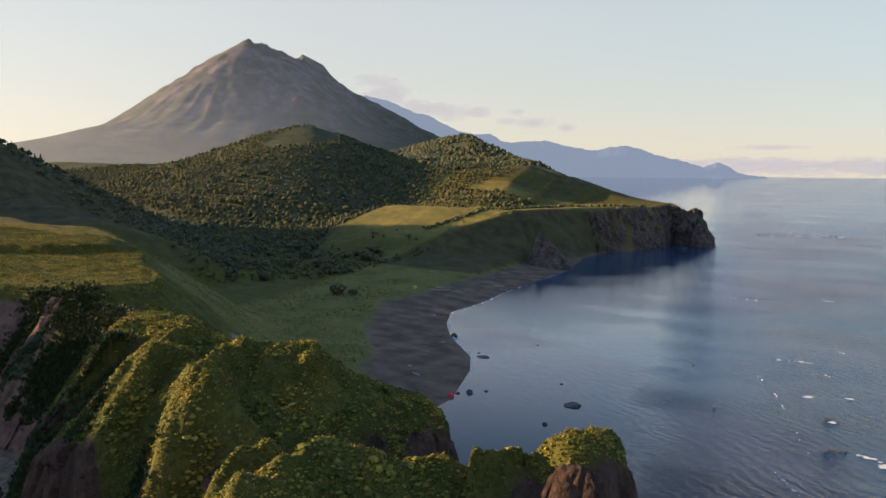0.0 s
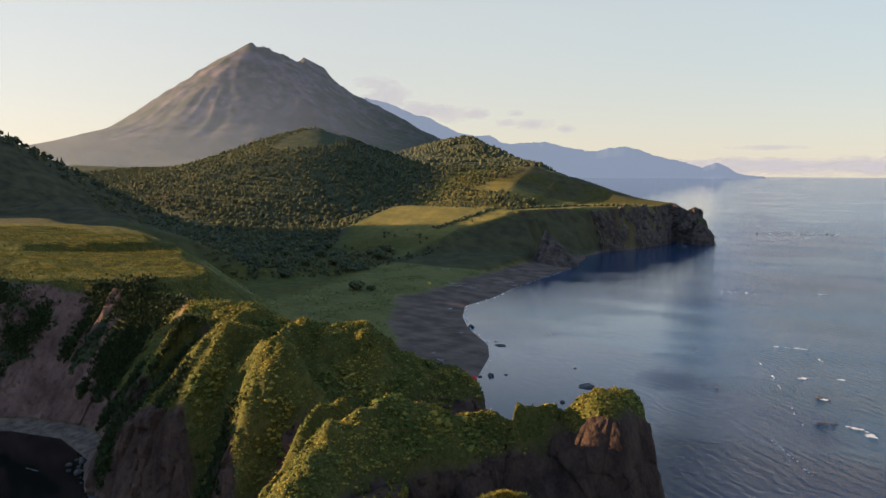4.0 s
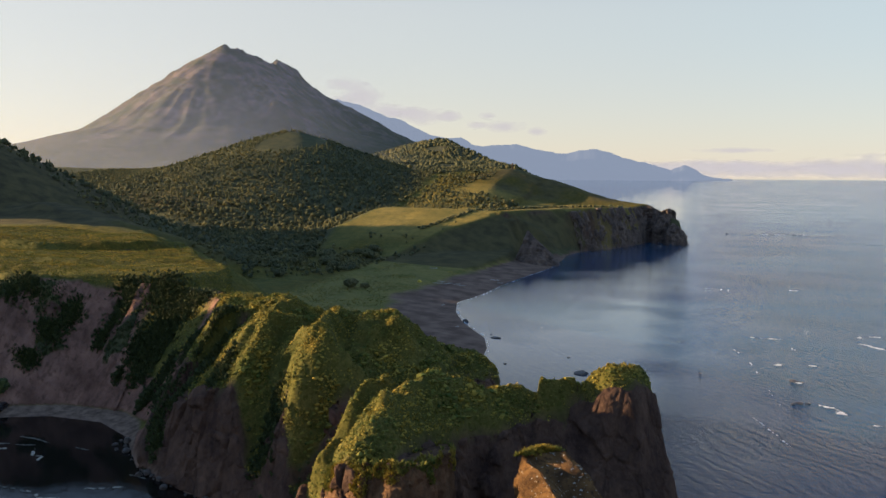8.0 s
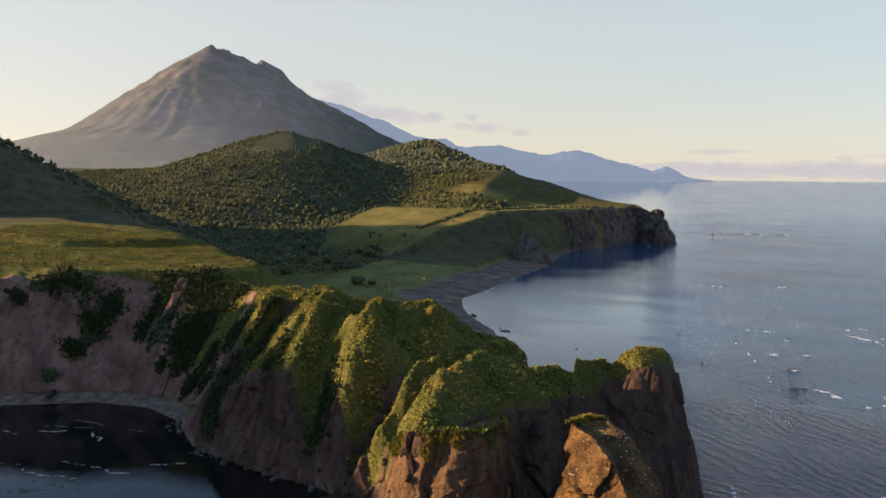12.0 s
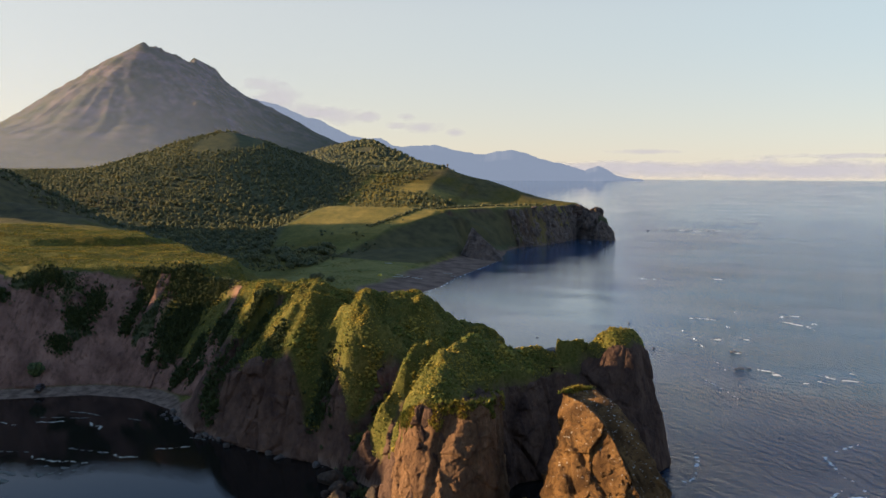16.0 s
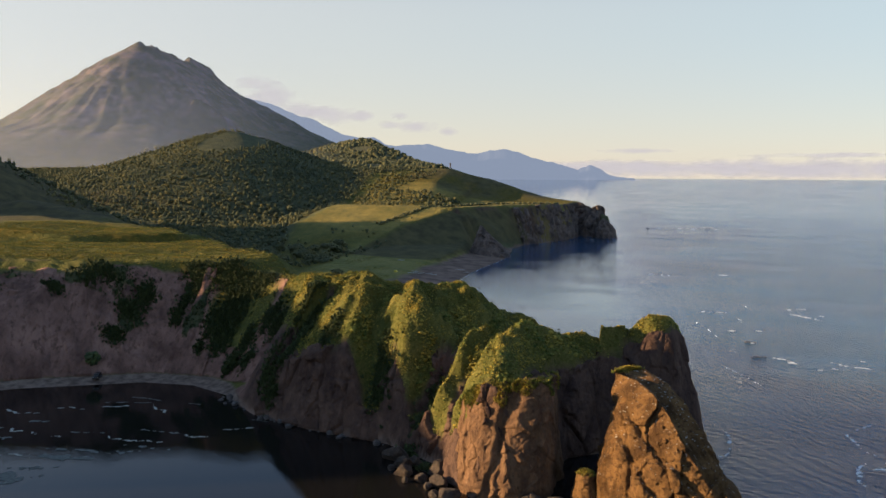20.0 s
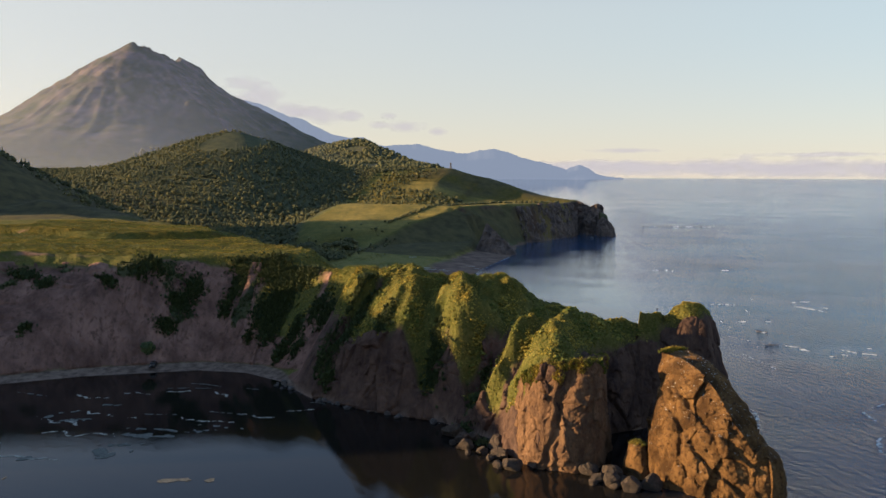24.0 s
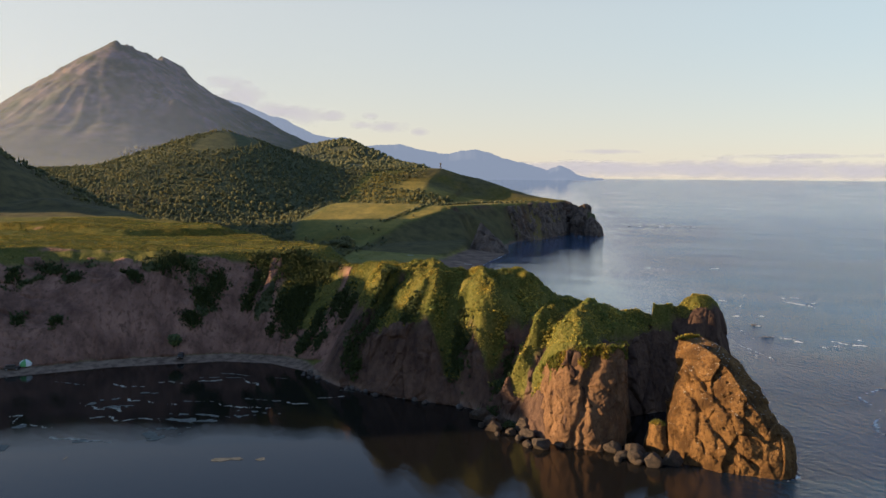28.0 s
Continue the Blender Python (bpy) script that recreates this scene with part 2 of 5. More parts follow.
    h = smax(h, rt - np.where(x > -275, 0.46, 0.3) * np.maximum(0, -d), 1.5)
    # wooded hills
    h = smax(h, ridge(x, y, [(-205, 930, 34), (-262, 945, 47), (-308, 948, 61), (-350, 943, 72), (-425, 935, 72), (-520, 885, 62), (-610, 800, 40)], 10, 0.30), 10)
    r = np.hypot((x + 644) * np.where(x > -644, 1.1, 0.92), y - 924)
    h = smax(h, 124 - 0.345 * np.sqrt(np.maximum(0, r) ** 2 + 14 ** 2), 12)
    h = h + 50 * np.exp(-(((x + 860) / 190) ** 2 + ((y - 1750) / 150) ** 2) ** 1.4)
    h = h + 5 * fbm(x, y, size=120, octaves=4, seed=11) * step(120, 400, up)
    # volcano: two summits, gullies running down
    a1 = np.arctan2(y - 1764, x + 1570)
    r1 = np.sqrt((x + 1570) ** 2 + (y - 1764) ** 2 + 9 ** 2)
    c1 = np.interp(r1, [0, 93, 212, 336, 500, 640, 1150, 1500, 2000, 3500], [407, 356, 272, 180, 138, 112, 58, 5, -80, -300])
    c1 = c1 - 40 * step(250, 750, r1) * np.clip((0.69 * (x + 1570) - 0.73 * (y - 1764)) / r1, 0, 1) ** 1.5
    r2 = np.hypot(x + 2003, y - 2497)
    c2 = np.interp(r2, [0, 30, 65, 101, 184, 289, 455, 545, 745, 1100, 2000, 3500], [503, 470, 452, 412, 356, 296, 210, 173, 100, 60, 0, -300])
    v = smax(c1, c2, 12)
    v = smax(v, ridge(x, y, [(-1570, 1764, 408), (-1600, 1815, 409), (-1640, 1890, 424), (-1680, 1996, 425), (-1762, 2164, 424), (-1900, 2360, 448), (-2003, 2497, 488)], 2, 0.75), 6)
    v = smax(v, ridge(x, y, [(-1570, 1764, 408), (-1515, 1735, 378), (-1445, 1700, 318), (-1365, 1672, 262), (-1310, 1655, 250), (-1276, 1645, 243), (-1205, 1600, 160)], 3, 0.66), 6)
    rough = step(90, 260, v)
    flow = a1 * 420 + 16 * fbm(x, y, size=150, octaves=2, seed=23)
    ribs = 9 * (ridged(flow, r1 * 0.10, size=40, octaves=3, seed=21) - 0.45) + 8 * (ridged(flow * 1.1, r1 * 0.16, size=15, octaves=3, seed=24) - 0.45)
    v = v + rough * (step(20, 200, r1) * step(30, 160, r2) * ribs + 2.0 * fbm(x, y, size=30, octaves=4, seed=22) + 9 * step(375, 410, v) * (ridged(x, y, size=34, octaves=3, seed=26) - 0.5))
    h = smax(h, v, 16)
    # the sea cuts it off
    dist, (steep,) = to_line(x, y, COAST)
    dist = np.where(inside(x, y, [c[:2] for c in COAST]), dist, -dist)
    wob = (3.4 * fbm(x, y, size=17, octaves=2, seed=31) + 1.2 * fbm(x, y, size=6, octaves=3, seed=32)) * step(0.3, 1.5, steep) * step(0, 5, dist) * (1 - 0.65 * step(-60, -48, x) * step(270, 250, y))
    flank = step(-132, -122, x) * step(-42, -50, x) * step(262, 250, y)
    ribs = 2.6 * fbm(x + 0.25 * y, y * 0.4, size=12.0, octaves=2, seed=33) + 1.3 * fbm(x, y * 0.4, size=3.2, octaves=2, seed=34)
    wob = wob * (1 - flank) + ribs * flank * step(0, 6, dist)
    dd = dist + wob
    foot = np.where(steep > 2, np.where(y > 700, 13.0, np.interp(steep, [3.6, 4.6], [6.0, 4.6]) * (x < -25) + 6.0 * (x >= -25)), 9000.0)
    cut = np.where(steep < 0.5, dist * steep + np.where(y > 570, 1.6, 0.8) * np.maximum(0, dist - np.where(y > 570, 30, 34)), steep * (np.minimum(dd, foot) + np.where(x < -25, np.interp(steep, [3.6, 4.6], [0.36, 0.24]), 0.36) * np.maximum(dd - foot, 0)))
    near_bay = step(1.75, 1.1, steep) * (steep > 0.9) * step(-106, -138, x) * (y < 300)
    cut = cut + near_bay * (np.where(dist < 6.5, dist * 0.2, 1.3 + (dist - 6.5) * 1.22) - cut)
    cut = np.where(dist < 0, np.maximum(dist * 0.25, -3.0), cut)
    soft = np.where(steep > 0.5, 3.0, 1.5)
    return smin(h, cut, soft), dist, steep


# where growth hangs down the promontory's flank, and where bare noses stand out above it
SWATHS = [[(-106, 252), (-112, 241), (-118, 231)], [(-84, 229), (-81, 221), (-74, 214)], [(-67, 223), (-64, 214)], [(-56, 213), (-55, 205), (-60, 199)], [(-96, 233), (-98, 227)], [(-49, 206), (-46, 200)]]
NOSES = [(-84.5, 219.5, 4.0, 7), (-63, 216.5, 3.5, 7), (-101, 221, 8.0, 6), (-77, 211, 5.0, 6), (-7.0, 241, 4.5, 12), (-12, 236, 3.2, 9), (-70, 229, 2.2, 14), (-55, 219, 2.5, 12), (-103, 243, 2.5, 14), (-30, 203, 3.5, 9)]


def cover(x, y, z):
    """How far green growth covers the promontory: 0 bare rock, 1 grown over."""
    g = np.zeros(np.shape(x))
    for line in SWATHS:
        g = np.maximum(g, np.exp(-(to_line(x, y, line)[0] / 3.6) ** 2))
    bare_nose = sum(k * np.exp(-((x - a) ** 2 + (y - b) ** 2) / w ** 2) for a, b, w, k in NOSES)
    return step(17.5, 23.5, z + 6.5 * fbm(x, y, z, size=8, octaves=4, seed=141) + 15 * g * step(2, 7, z) - bare_nose)


# dark growth hanging down the bay cliff from its rim
HANGING = [([(-146, 268), (-138, 262)], 4.5), ([(-146, 266), (-143, 254)], 4.5), ([(-154, 268), (-158, 260)], 4.0), ([(-151, 266), (-149, 254), (-145, 245)], 5.0), ([(-168, 263), (-176, 255), (-182, 247)], 3.6), ([(-159, 264), (-162, 253)], 2.6), ([(-196, 256), (-204, 247)], 4.5), ([(-186, 258), (-190, 254)], 5.0), ([(-222, 238), (-228, 230)], 4.0), ([(-140, 254), (-140, 246)], 3.0), ([(-236, 228), (-242, 218)], 3.0)]


def hanging(x, y, z):
    """Scrub on the bay cliff: 0 bare clay, 1 grown over."""
    g = np.zeros(np.shape(x))
    for line, w in HANGING:
        g = np.maximum(g, np.exp(-(to_line(x, y, line)[0] / w) ** 2))
    n = fbm(x + 0.4 * z, y + 0.3 * z, z * 0.6, size=9, octaves=4, seed=151)
    return step(0.45, 0.62, g + 0.75 * n + 0.35 * step(26, 33, z) - 0.05) * step(5, 9, z)


def lines(*spans):
    """Grid lines: spans of (start, end, first spacing, last spacing)."""
    out = []
    for a, b, s0, s1 in spans:
        x, n = a, 0
        while x < b:
            out.append(x)
            x += s0 + (s1 - s0) * (x - a) / (b - a)
    out.append(spans[-1][1])
    return np.array(out)


gx = lines((-4000, -2300, 90, 40), (-2300, -1000, 9, 8), (-1000, -340, 12, 3), (-340, -150, 2.2, 0.7), (-150, -75, 0.55, 0.5), (-75, 12, 0.42, 0.42), (12, 20, 2, 2))
gy = lines((-200, 170, 12, 2), (170, 182, 1, 0.5), (182, 262, 0.42, 0.42), (262, 345, 0.6, 1.5), (345, 640, 1.8, 3.5), (640, 1000, 3.5, 5), (1000, 1500, 6, 16), (1500, 2000, 8, 8), (2000, 2600, 9, 12), (2600, 4000, 40, 90))
X, Y = np.meshgrid(gx, gy)
Z, SEA, STEEP = land(X, Y)


def gradient(Z):
    return np.gradient(Z, gx, axis=1), np.gradient(Z, gy, axis=0)


ZX, ZY = gradient(Z)
SLOPE = np.hypot(ZX, ZY)


def sheet(name, X, Y, Z, keep, mats, attrs):
    """A grid as one mesh; keep: which vertices are wanted."""
    ny, nx = X.shape
    idx = np.arange(nx * ny).reshape(ny, nx)
    q = np.stack([idx[:-1, :-1], idx[:-1, 1:], idx[1:, 1:], idx[1:, :-1]], -1).reshape(-1, 4)
    k = keep.ravel()
    q = q[k[q].any(1)]
    used = np.unique(q)
    remap = np.full(nx * ny, -1)
    remap[used] = np.arange(len(used))
    q = remap[q]
    me = bpy.data.meshes.new(name)
    me.vertices.add(len(used))
    me.vertices.foreach_set("co", np.stack([X.ravel()[used], Y.ravel()[used], Z.ravel()[used]], -1).ravel().astype(np.float32))
    me.loops.add(q.size)
    me.loops.foreach_set("vertex_index", q.ravel().astype(np.int32))
    me.polygons.add(len(q))
    me.polygons.foreach_set("loop_start", (np.arange(len(q)) * 4).astype(np.int32))
    me.polygons.foreach_set("use_smooth", np.ones(len(q), bool))
    me.update(calc_edges=True)
    for key, val in attrs.items():
        at = me.attributes.new(key, "FLOAT", "POINT")
        at.data.foreach_set("value", val.ravel()[used].astype(np.float32))
    me.validate()
    for m in mats:
        me.materials.append(m)
    return new(name, me)


# ==== materials ====
def material(name):
    m = bpy.data.materials.new(name)
    m.use_nodes = True
    nt = m.node_tree
    return m, nt, nt.nodes["Principled BSDF"]


def node(nt, kind, **inputs):
    n = nt.nodes.new(kind)
    for k, v in inputs.items():
        s = n.inputs[k.replace("_", " ")] if isinstance(k, str) else n.inputs[k]
        if hasattr(v, "is_linked"):
            nt.links.new(v, s)
        else:
            s.default_value = v
    return n


def mix(nt, fac, a, b):
    n = nt.nodes.new("ShaderNodeMix")
    n.data_type = "RGBA"
    for sock, v in ((n.inputs[0], fac), (n.inputs[6], a), (n.inputs[7], b)):
        if hasattr(v, "is_linked"):
            nt.links.new(v, sock)
        else:
            sock.default_value = v if not isinstance(v, tuple) or len(v) == 4 else (*v, 1)
    return n.outputs[2]


def ntex(nt, scale, detail=4.0, rough=0.55, stretch=None, lo=0.35, hi=0.65):
    """Noise in metres, spread to 0..1."""
    co = nt.nodes.new("ShaderNodeNewGeometry").outputs["Position"]
    if stretch:
        mp = nt.nodes.new("ShaderNodeMapping")
        mp.inputs["Scale"].default_value = stretch
        nt.links.new(co, mp.inputs[0])
        co = mp.outputs[0]
    n = node(nt, "ShaderNodeTexNoise", Vector=co, Scale=1.0 / scale, Detail=detail, Roughness=rough)
    r = nt.nodes.new("ShaderNodeMapRange")
    nt.links.new(n.outputs[0], r.inputs[0])
    r.inputs[1].default_value, r.inputs[2].default_value = lo, hi
    return r.outputs[0]


def attr(nt, name):
    a = nt.nodes.new("ShaderNodeAttribute")
    a.attribute_name = name
    return a.outputs["Fac"]


def bump(nt, height, strength, dist, bsdf):
    b = node(nt, "ShaderNodeBump", Height=height, Strength=strength, Distance=dist)
    nt.links.new(b.outputs[0], bsdf.inputs["Normal"])
    return b


land_mat, nt, bs = material("land")
grass = mix(nt, ntex(nt, 6, 6), (0.072, 0.078, 0.022), (0.15, 0.130, 0.036))
grass = mix(nt, ntex(nt, 0.8, 5, 0.7, lo=0.45, hi=0.65), grass, (0.055, 0.062, 0.012))
dry = mix(nt, ntex(nt, 3, 6), (0.055, 0.055, 0.011), (0.13, 0.096, 0.017))
grass = mix(nt, attr(nt, "dry"), grass, dry)
rock = mix(nt, ntex(nt, 5, 8, 0.72, stretch=(1, 1, 0.6)), (0.040, 0.025, 0.022), (0.125, 0.077, 0.057))
clay = mix(nt, ntex(nt, 8, 7, 0.6, stretch=(1, 1, 0.3), lo=0.32, hi=0.66), (0.088, 0.049, 0.039), (0.26, 0.150, 0.115))
clay = mix(nt, ntex(nt, 1.6, 5, 0.6, stretch=(1, 1, 0.22), lo=0.5, hi=0.72), clay, (0.085, 0.048, 0.036))
rock = mix(nt, ntex(nt, 0.8, 6, 0.65, stretch=(1, 1, 0.7), lo=0.58, hi=0.78), rock, (0.036, 0.024, 0.019))
rock = mix(nt, ntex(nt, 1.7, 6, 0.65, lo=0.62, hi=0.8), rock, (0.12, 0.07, 0.045))
rock = mix(nt, attr(nt, "clay"), rock, clay)
sand = mix(nt, ntex(nt, 9, 6), (0.092, 0.060, 0.046), (0.19, 0.128, 0.097))
sand = mix(nt, attr(nt, "clay"), sand, mix(nt, ntex(nt, 2.5, 5, stretch=(1, 1, 3)), (0.075, 0.053, 0.042), (0.20, 0.145, 0.11)))
wood = mix(nt, ntex(nt, 12, 6), (0.050, 0.058, 0.032), (0.095, 0.093, 0.044))
# brown upper slopes; the darker tone is tinted mauve for distance haze
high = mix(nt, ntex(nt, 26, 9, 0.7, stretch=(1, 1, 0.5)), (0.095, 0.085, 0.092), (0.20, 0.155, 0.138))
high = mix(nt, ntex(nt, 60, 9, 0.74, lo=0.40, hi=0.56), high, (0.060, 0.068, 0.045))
col = mix(nt, attr(nt, "rock"), grass, rock)
col = mix(nt, attr(nt, "pale"), col, mix(nt, ntex(nt, 1.5, 5), (0.24, 0.20, 0.16), (0.36, 0.31, 0.26)))
meadow = mix(nt, ntex(nt, 14, 7, 0.6, stretch=(0.8, 1.2, 1)), (0.12, 0.125, 0.036), (0.21, 0.18, 0.056))
meadow = mix(nt, ntex(nt, 5, 6, 0.7, lo=0.5, hi=0.68), meadow, (0.21, 0.175, 0.07))
meadow = mix(nt, ntex(nt, 1.6, 5, 0.7, lo=0.52, hi=0.66), meadow, (0.075, 0.085, 0.02))
col = mix(nt, attr(nt, "meadow"), col, meadow)
col = mix(nt, attr(nt, "gold"), col, mix(nt, ntex(nt, 7, 7, 0.65), (0.125, 0.115, 0.036), (0.25, 0.19, 0.052)))
col = mix(nt, attr(nt, "wood"), col, wood)
# dark brown ground: heath growth, tracks, and shade painted on some slopes
col = mix(nt, attr(nt, "heath_and_shade"), col, mix(nt, ntex(nt, 9, 6), (0.05, 0.045, 0.024), (0.10, 0.085, 0.038)))
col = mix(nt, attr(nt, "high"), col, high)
col = mix(nt, attr(nt, "sand"), col, sand)
nt.links.new(col, bs.inputs["Base Color"])
bs.inputs["Roughness"].default_value = 0.95
bs.inputs["Specular IOR Level"].default_value = 0.1
crack = node(nt, "ShaderNodeTexVoronoi", Scale=0.28)
crack.feature = "DISTANCE_TO_EDGE"
warp = nt.nodes.new("ShaderNodeMixRGB")
warp.blend_type = "ADD"
warp.inputs[0].default_value = 1.0
nt.links.new(nt.nodes.new("ShaderNodeNewGeometry").outputs["Position"], warp.inputs[1])
wob = node(nt, "ShaderNodeTexNoise", Scale=0.35, Detail=4.0)
grow = nt.nodes.new("ShaderNodeMixRGB")
grow.blend_type = "MULTIPLY"
grow.inputs[0].default_value = 1.0
grow.inputs[2].default_value = (4, 4, 4, 1)
nt.links.new(nt.nodes.new("ShaderNodeNewGeometry").outputs["Position"], wob.inputs["Vector"])
nt.links.new(wob.outputs["Color"], grow.inputs[1])
nt.links.new(grow.outputs[0], warp.inputs[2])
nt.links.new(warp.outputs[0], crack.inputs["Vector"])
lum = ntex(nt, 1.1, 7, 0.78, lo=0, hi=1)
craggy = nt.nodes.new("ShaderNodeMath")
craggy.operation = "MULTIPLY_ADD"
nt.links.new(ntex(nt, 2.6, 8, 0.66, stretch=(1, 1, 0.6), lo=0, hi=1), craggy.inputs[0])
craggy.inputs[1].default_value = 2.2
wide = nt.nodes.new("ShaderNodeMath")
wide.operation = "MINIMUM"
nt.links.new(crack.outputs["Distance"], wide.inputs[0])
wide.inputs[1].default_value = 0.25
nt.links.new(wide.outputs[0], craggy.inputs[2])
hsel = nt.nodes.new("ShaderNodeMix")
nt.links.new(attr(nt, "rock"), hsel.inputs[0])
nt.links.new(lum, hsel.inputs[2])
nt.links.new(craggy.outputs[0], hsel.inputs[3])
smooth_sand = nt.nodes.new("ShaderNodeMix")
nt.links.new(attr(nt, "sand"), smooth_sand.inputs[0])
nt.links.new(hsel.outputs[0], smooth_sand.inputs[2])
nt.links.new(ntex(nt, 0.9, 4, 0.6, lo=-6, hi=7), smooth_sand.inputs[3])
bump(nt, smooth_sand.outputs[0], 1.0, 0.6, bs)

sea_mat, nt, bs = material("sea_water")
px = nt.nodes.new("ShaderNodeSeparateXYZ")
nt.links.new(nt.nodes.new("ShaderNodeNewGeometry").outputs["Position"], px.inputs[0])
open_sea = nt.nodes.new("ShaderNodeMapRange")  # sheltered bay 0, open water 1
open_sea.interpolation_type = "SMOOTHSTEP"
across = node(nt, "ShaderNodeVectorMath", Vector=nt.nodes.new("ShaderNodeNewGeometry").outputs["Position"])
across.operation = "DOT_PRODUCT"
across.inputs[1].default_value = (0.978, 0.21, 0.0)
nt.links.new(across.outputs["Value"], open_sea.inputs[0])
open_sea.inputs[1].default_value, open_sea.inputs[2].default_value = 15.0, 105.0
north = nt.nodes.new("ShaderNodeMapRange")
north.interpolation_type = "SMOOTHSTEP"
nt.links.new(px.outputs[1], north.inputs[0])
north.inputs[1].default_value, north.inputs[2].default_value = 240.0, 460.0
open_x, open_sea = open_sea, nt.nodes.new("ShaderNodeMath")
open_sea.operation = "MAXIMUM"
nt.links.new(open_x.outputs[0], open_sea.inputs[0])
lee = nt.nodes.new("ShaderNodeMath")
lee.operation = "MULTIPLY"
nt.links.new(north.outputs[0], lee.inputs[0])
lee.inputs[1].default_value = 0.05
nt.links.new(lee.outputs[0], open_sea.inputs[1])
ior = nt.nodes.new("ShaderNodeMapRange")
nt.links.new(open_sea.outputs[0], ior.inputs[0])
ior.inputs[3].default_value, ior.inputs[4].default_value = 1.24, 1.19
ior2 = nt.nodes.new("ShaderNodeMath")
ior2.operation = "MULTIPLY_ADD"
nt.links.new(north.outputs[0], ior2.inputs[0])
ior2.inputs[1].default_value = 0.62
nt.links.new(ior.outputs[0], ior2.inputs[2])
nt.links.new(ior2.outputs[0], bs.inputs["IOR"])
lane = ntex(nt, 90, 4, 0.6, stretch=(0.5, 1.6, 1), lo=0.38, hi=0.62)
# base colour near-black in the bay, bluer on open and northern water
bluer = nt.nodes.new("ShaderNodeMath")
bluer.operation = "MAXIMUM"
nt.links.new(open_x.outputs[0], bluer.inputs[0])
nt.links.new(north.outputs[0], bluer.inputs[1])
nt.links.new(mix(nt, bluer.outputs[0], (0.009, 0.0085, 0.008, 1), mix(nt, lane, (0.006, 0.048, 0.112), (0.010, 0.064, 0.146))), bs.inputs["Base Color"])
rg = nt.nodes.new("ShaderNodeMath")
rg.operation = "MULTIPLY_ADD"
nt.links.new(lane, rg.inputs[0])
rg.inputs[1].default_value, rg.inputs[2].default_value = 0.10, 0.04
rg2 = nt.nodes.new("ShaderNodeMath")
rg2.operation = "MULTIPLY_ADD"
nt.links.new(rg.outputs[0], rg2.inputs[0])
nt.links.new(open_sea.outputs[0], rg2.inputs[1])
rough_lee = nt.nodes.new("ShaderNodeMath")
rough_lee.operation = "MULTIPLY_ADD"
nt.links.new(north.outputs[0], rough_lee.inputs[0])
rough_lee.inputs[1].default_value, rough_lee.inputs[2].default_value = 0.03, 0.012
nt.links.new(rough_lee.outputs[0], rg2.inputs[2])
nt.links.new(rg2.outputs[0], bs.inputs["Roughness"])
wv = nt.nodes.new("ShaderNodeMath")
wv.operation = "ADD"
nt.links.new(ntex(nt, 5.5, 7, 0.72, stretch=(0.6, 1.4, 1), lo=0, hi=1), wv.inputs[0])
fine = nt.nodes.new("ShaderNodeMath")
fine.operation = "MULTIPLY"
nt.links.new(ntex(nt, 1.4, 5, 0.65, stretch=(0.9, 1.2, 1), lo=0, hi=1), fine.inputs[0])
fine.inputs[1].default_value = 0.85
comb = node(nt, "ShaderNodeTexWave", Scale=0.12, Distortion=16.0, Detail=3.0, Detail_Scale=0.35, Detail_Roughness=0.6)
comb.bands_direction = "DIAGONAL"
nt.links.new(nt.nodes.new("ShaderNodeNewGeometry").outputs["Position"], comb.inputs["Vector"])
both_w = nt.nodes.new("ShaderNodeMath")
both_w.operation = "MULTIPLY_ADD"
nt.links.new(comb.outputs["Fac"], both_w.inputs[0])
both_w.inputs[1].default_value = 0.27
nt.links.new(fine.outputs[0], both_w.inputs[2])
nt.links.new(both_w.outputs[0], wv.inputs[1])
swell = nt.nodes.new("ShaderNodeMapRange")
nt.links.new(open_sea.outputs[0], swell.inputs[0])
swell.inputs[3].default_value, swell.inputs[4].default_value = 0.02, 1.0
b = bump(nt, wv.outputs[0], 1.0, 2.1, bs)
calm = nt.nodes.new("ShaderNodeMath")
calm.operation = "MULTIPLY_ADD"
nt.links.new(ntex(nt, 60, 3, 0.6, stretch=(0.7, 1.5, 1), lo=0.4, hi=0.6), calm.inputs[0])
calm.inputs[1].default_value, calm.inputs[2].default_value = 0.5, 0.55
ruffle = nt.nodes.new("ShaderNodeMath")
ruffle.operation = "MULTIPLY"
nt.links.new(swell.outputs[0], ruffle.inputs[0])
nt.links.new(calm.outputs[0], ruffle.inputs[1])
offing = nt.nodes.new("ShaderNodeMapRange")  # the water lies calmer farther out
nt.links.new(px.outputs[1], offing.inputs[0])
offing.inputs[1].default_value, offing.inputs[2].default_value = 450.0, 1600.0
offing.inputs[3].default_value, offing.inputs[4].default_value = 1.0, 0.3
settle = nt.nodes.new("ShaderNodeMath")
settle.operation = "MULTIPLY"
nt.links.new(ruffle.outputs[0], settle.inputs[0])
nt.links.new(offing.outputs[0], settle.inputs[1])
nt.links.new(settle.outputs[0], b.inputs["Strength"])

tree_mat, nt, bs = material("foliage")
rnd = attr(nt, "tint")
# leaf tones lifted and blued, distance haze put into the colour
hazed_leafage = mix(nt, rnd, (0.092, 0.112, 0.064), (0.18, 0.178, 0.080))
hazed_leafage = mix(nt, ntex(nt, 55, 5, 0.6, lo=0.42, hi=0.6), hazed_leafage, mix(nt, rnd, (0.125, 0.138, 0.068), (0.25, 0.22, 0.085)))
nt.links.new(hazed_leafage, bs.inputs["Base Color"])
bs.inputs["Roughness"].default_value = 0.9
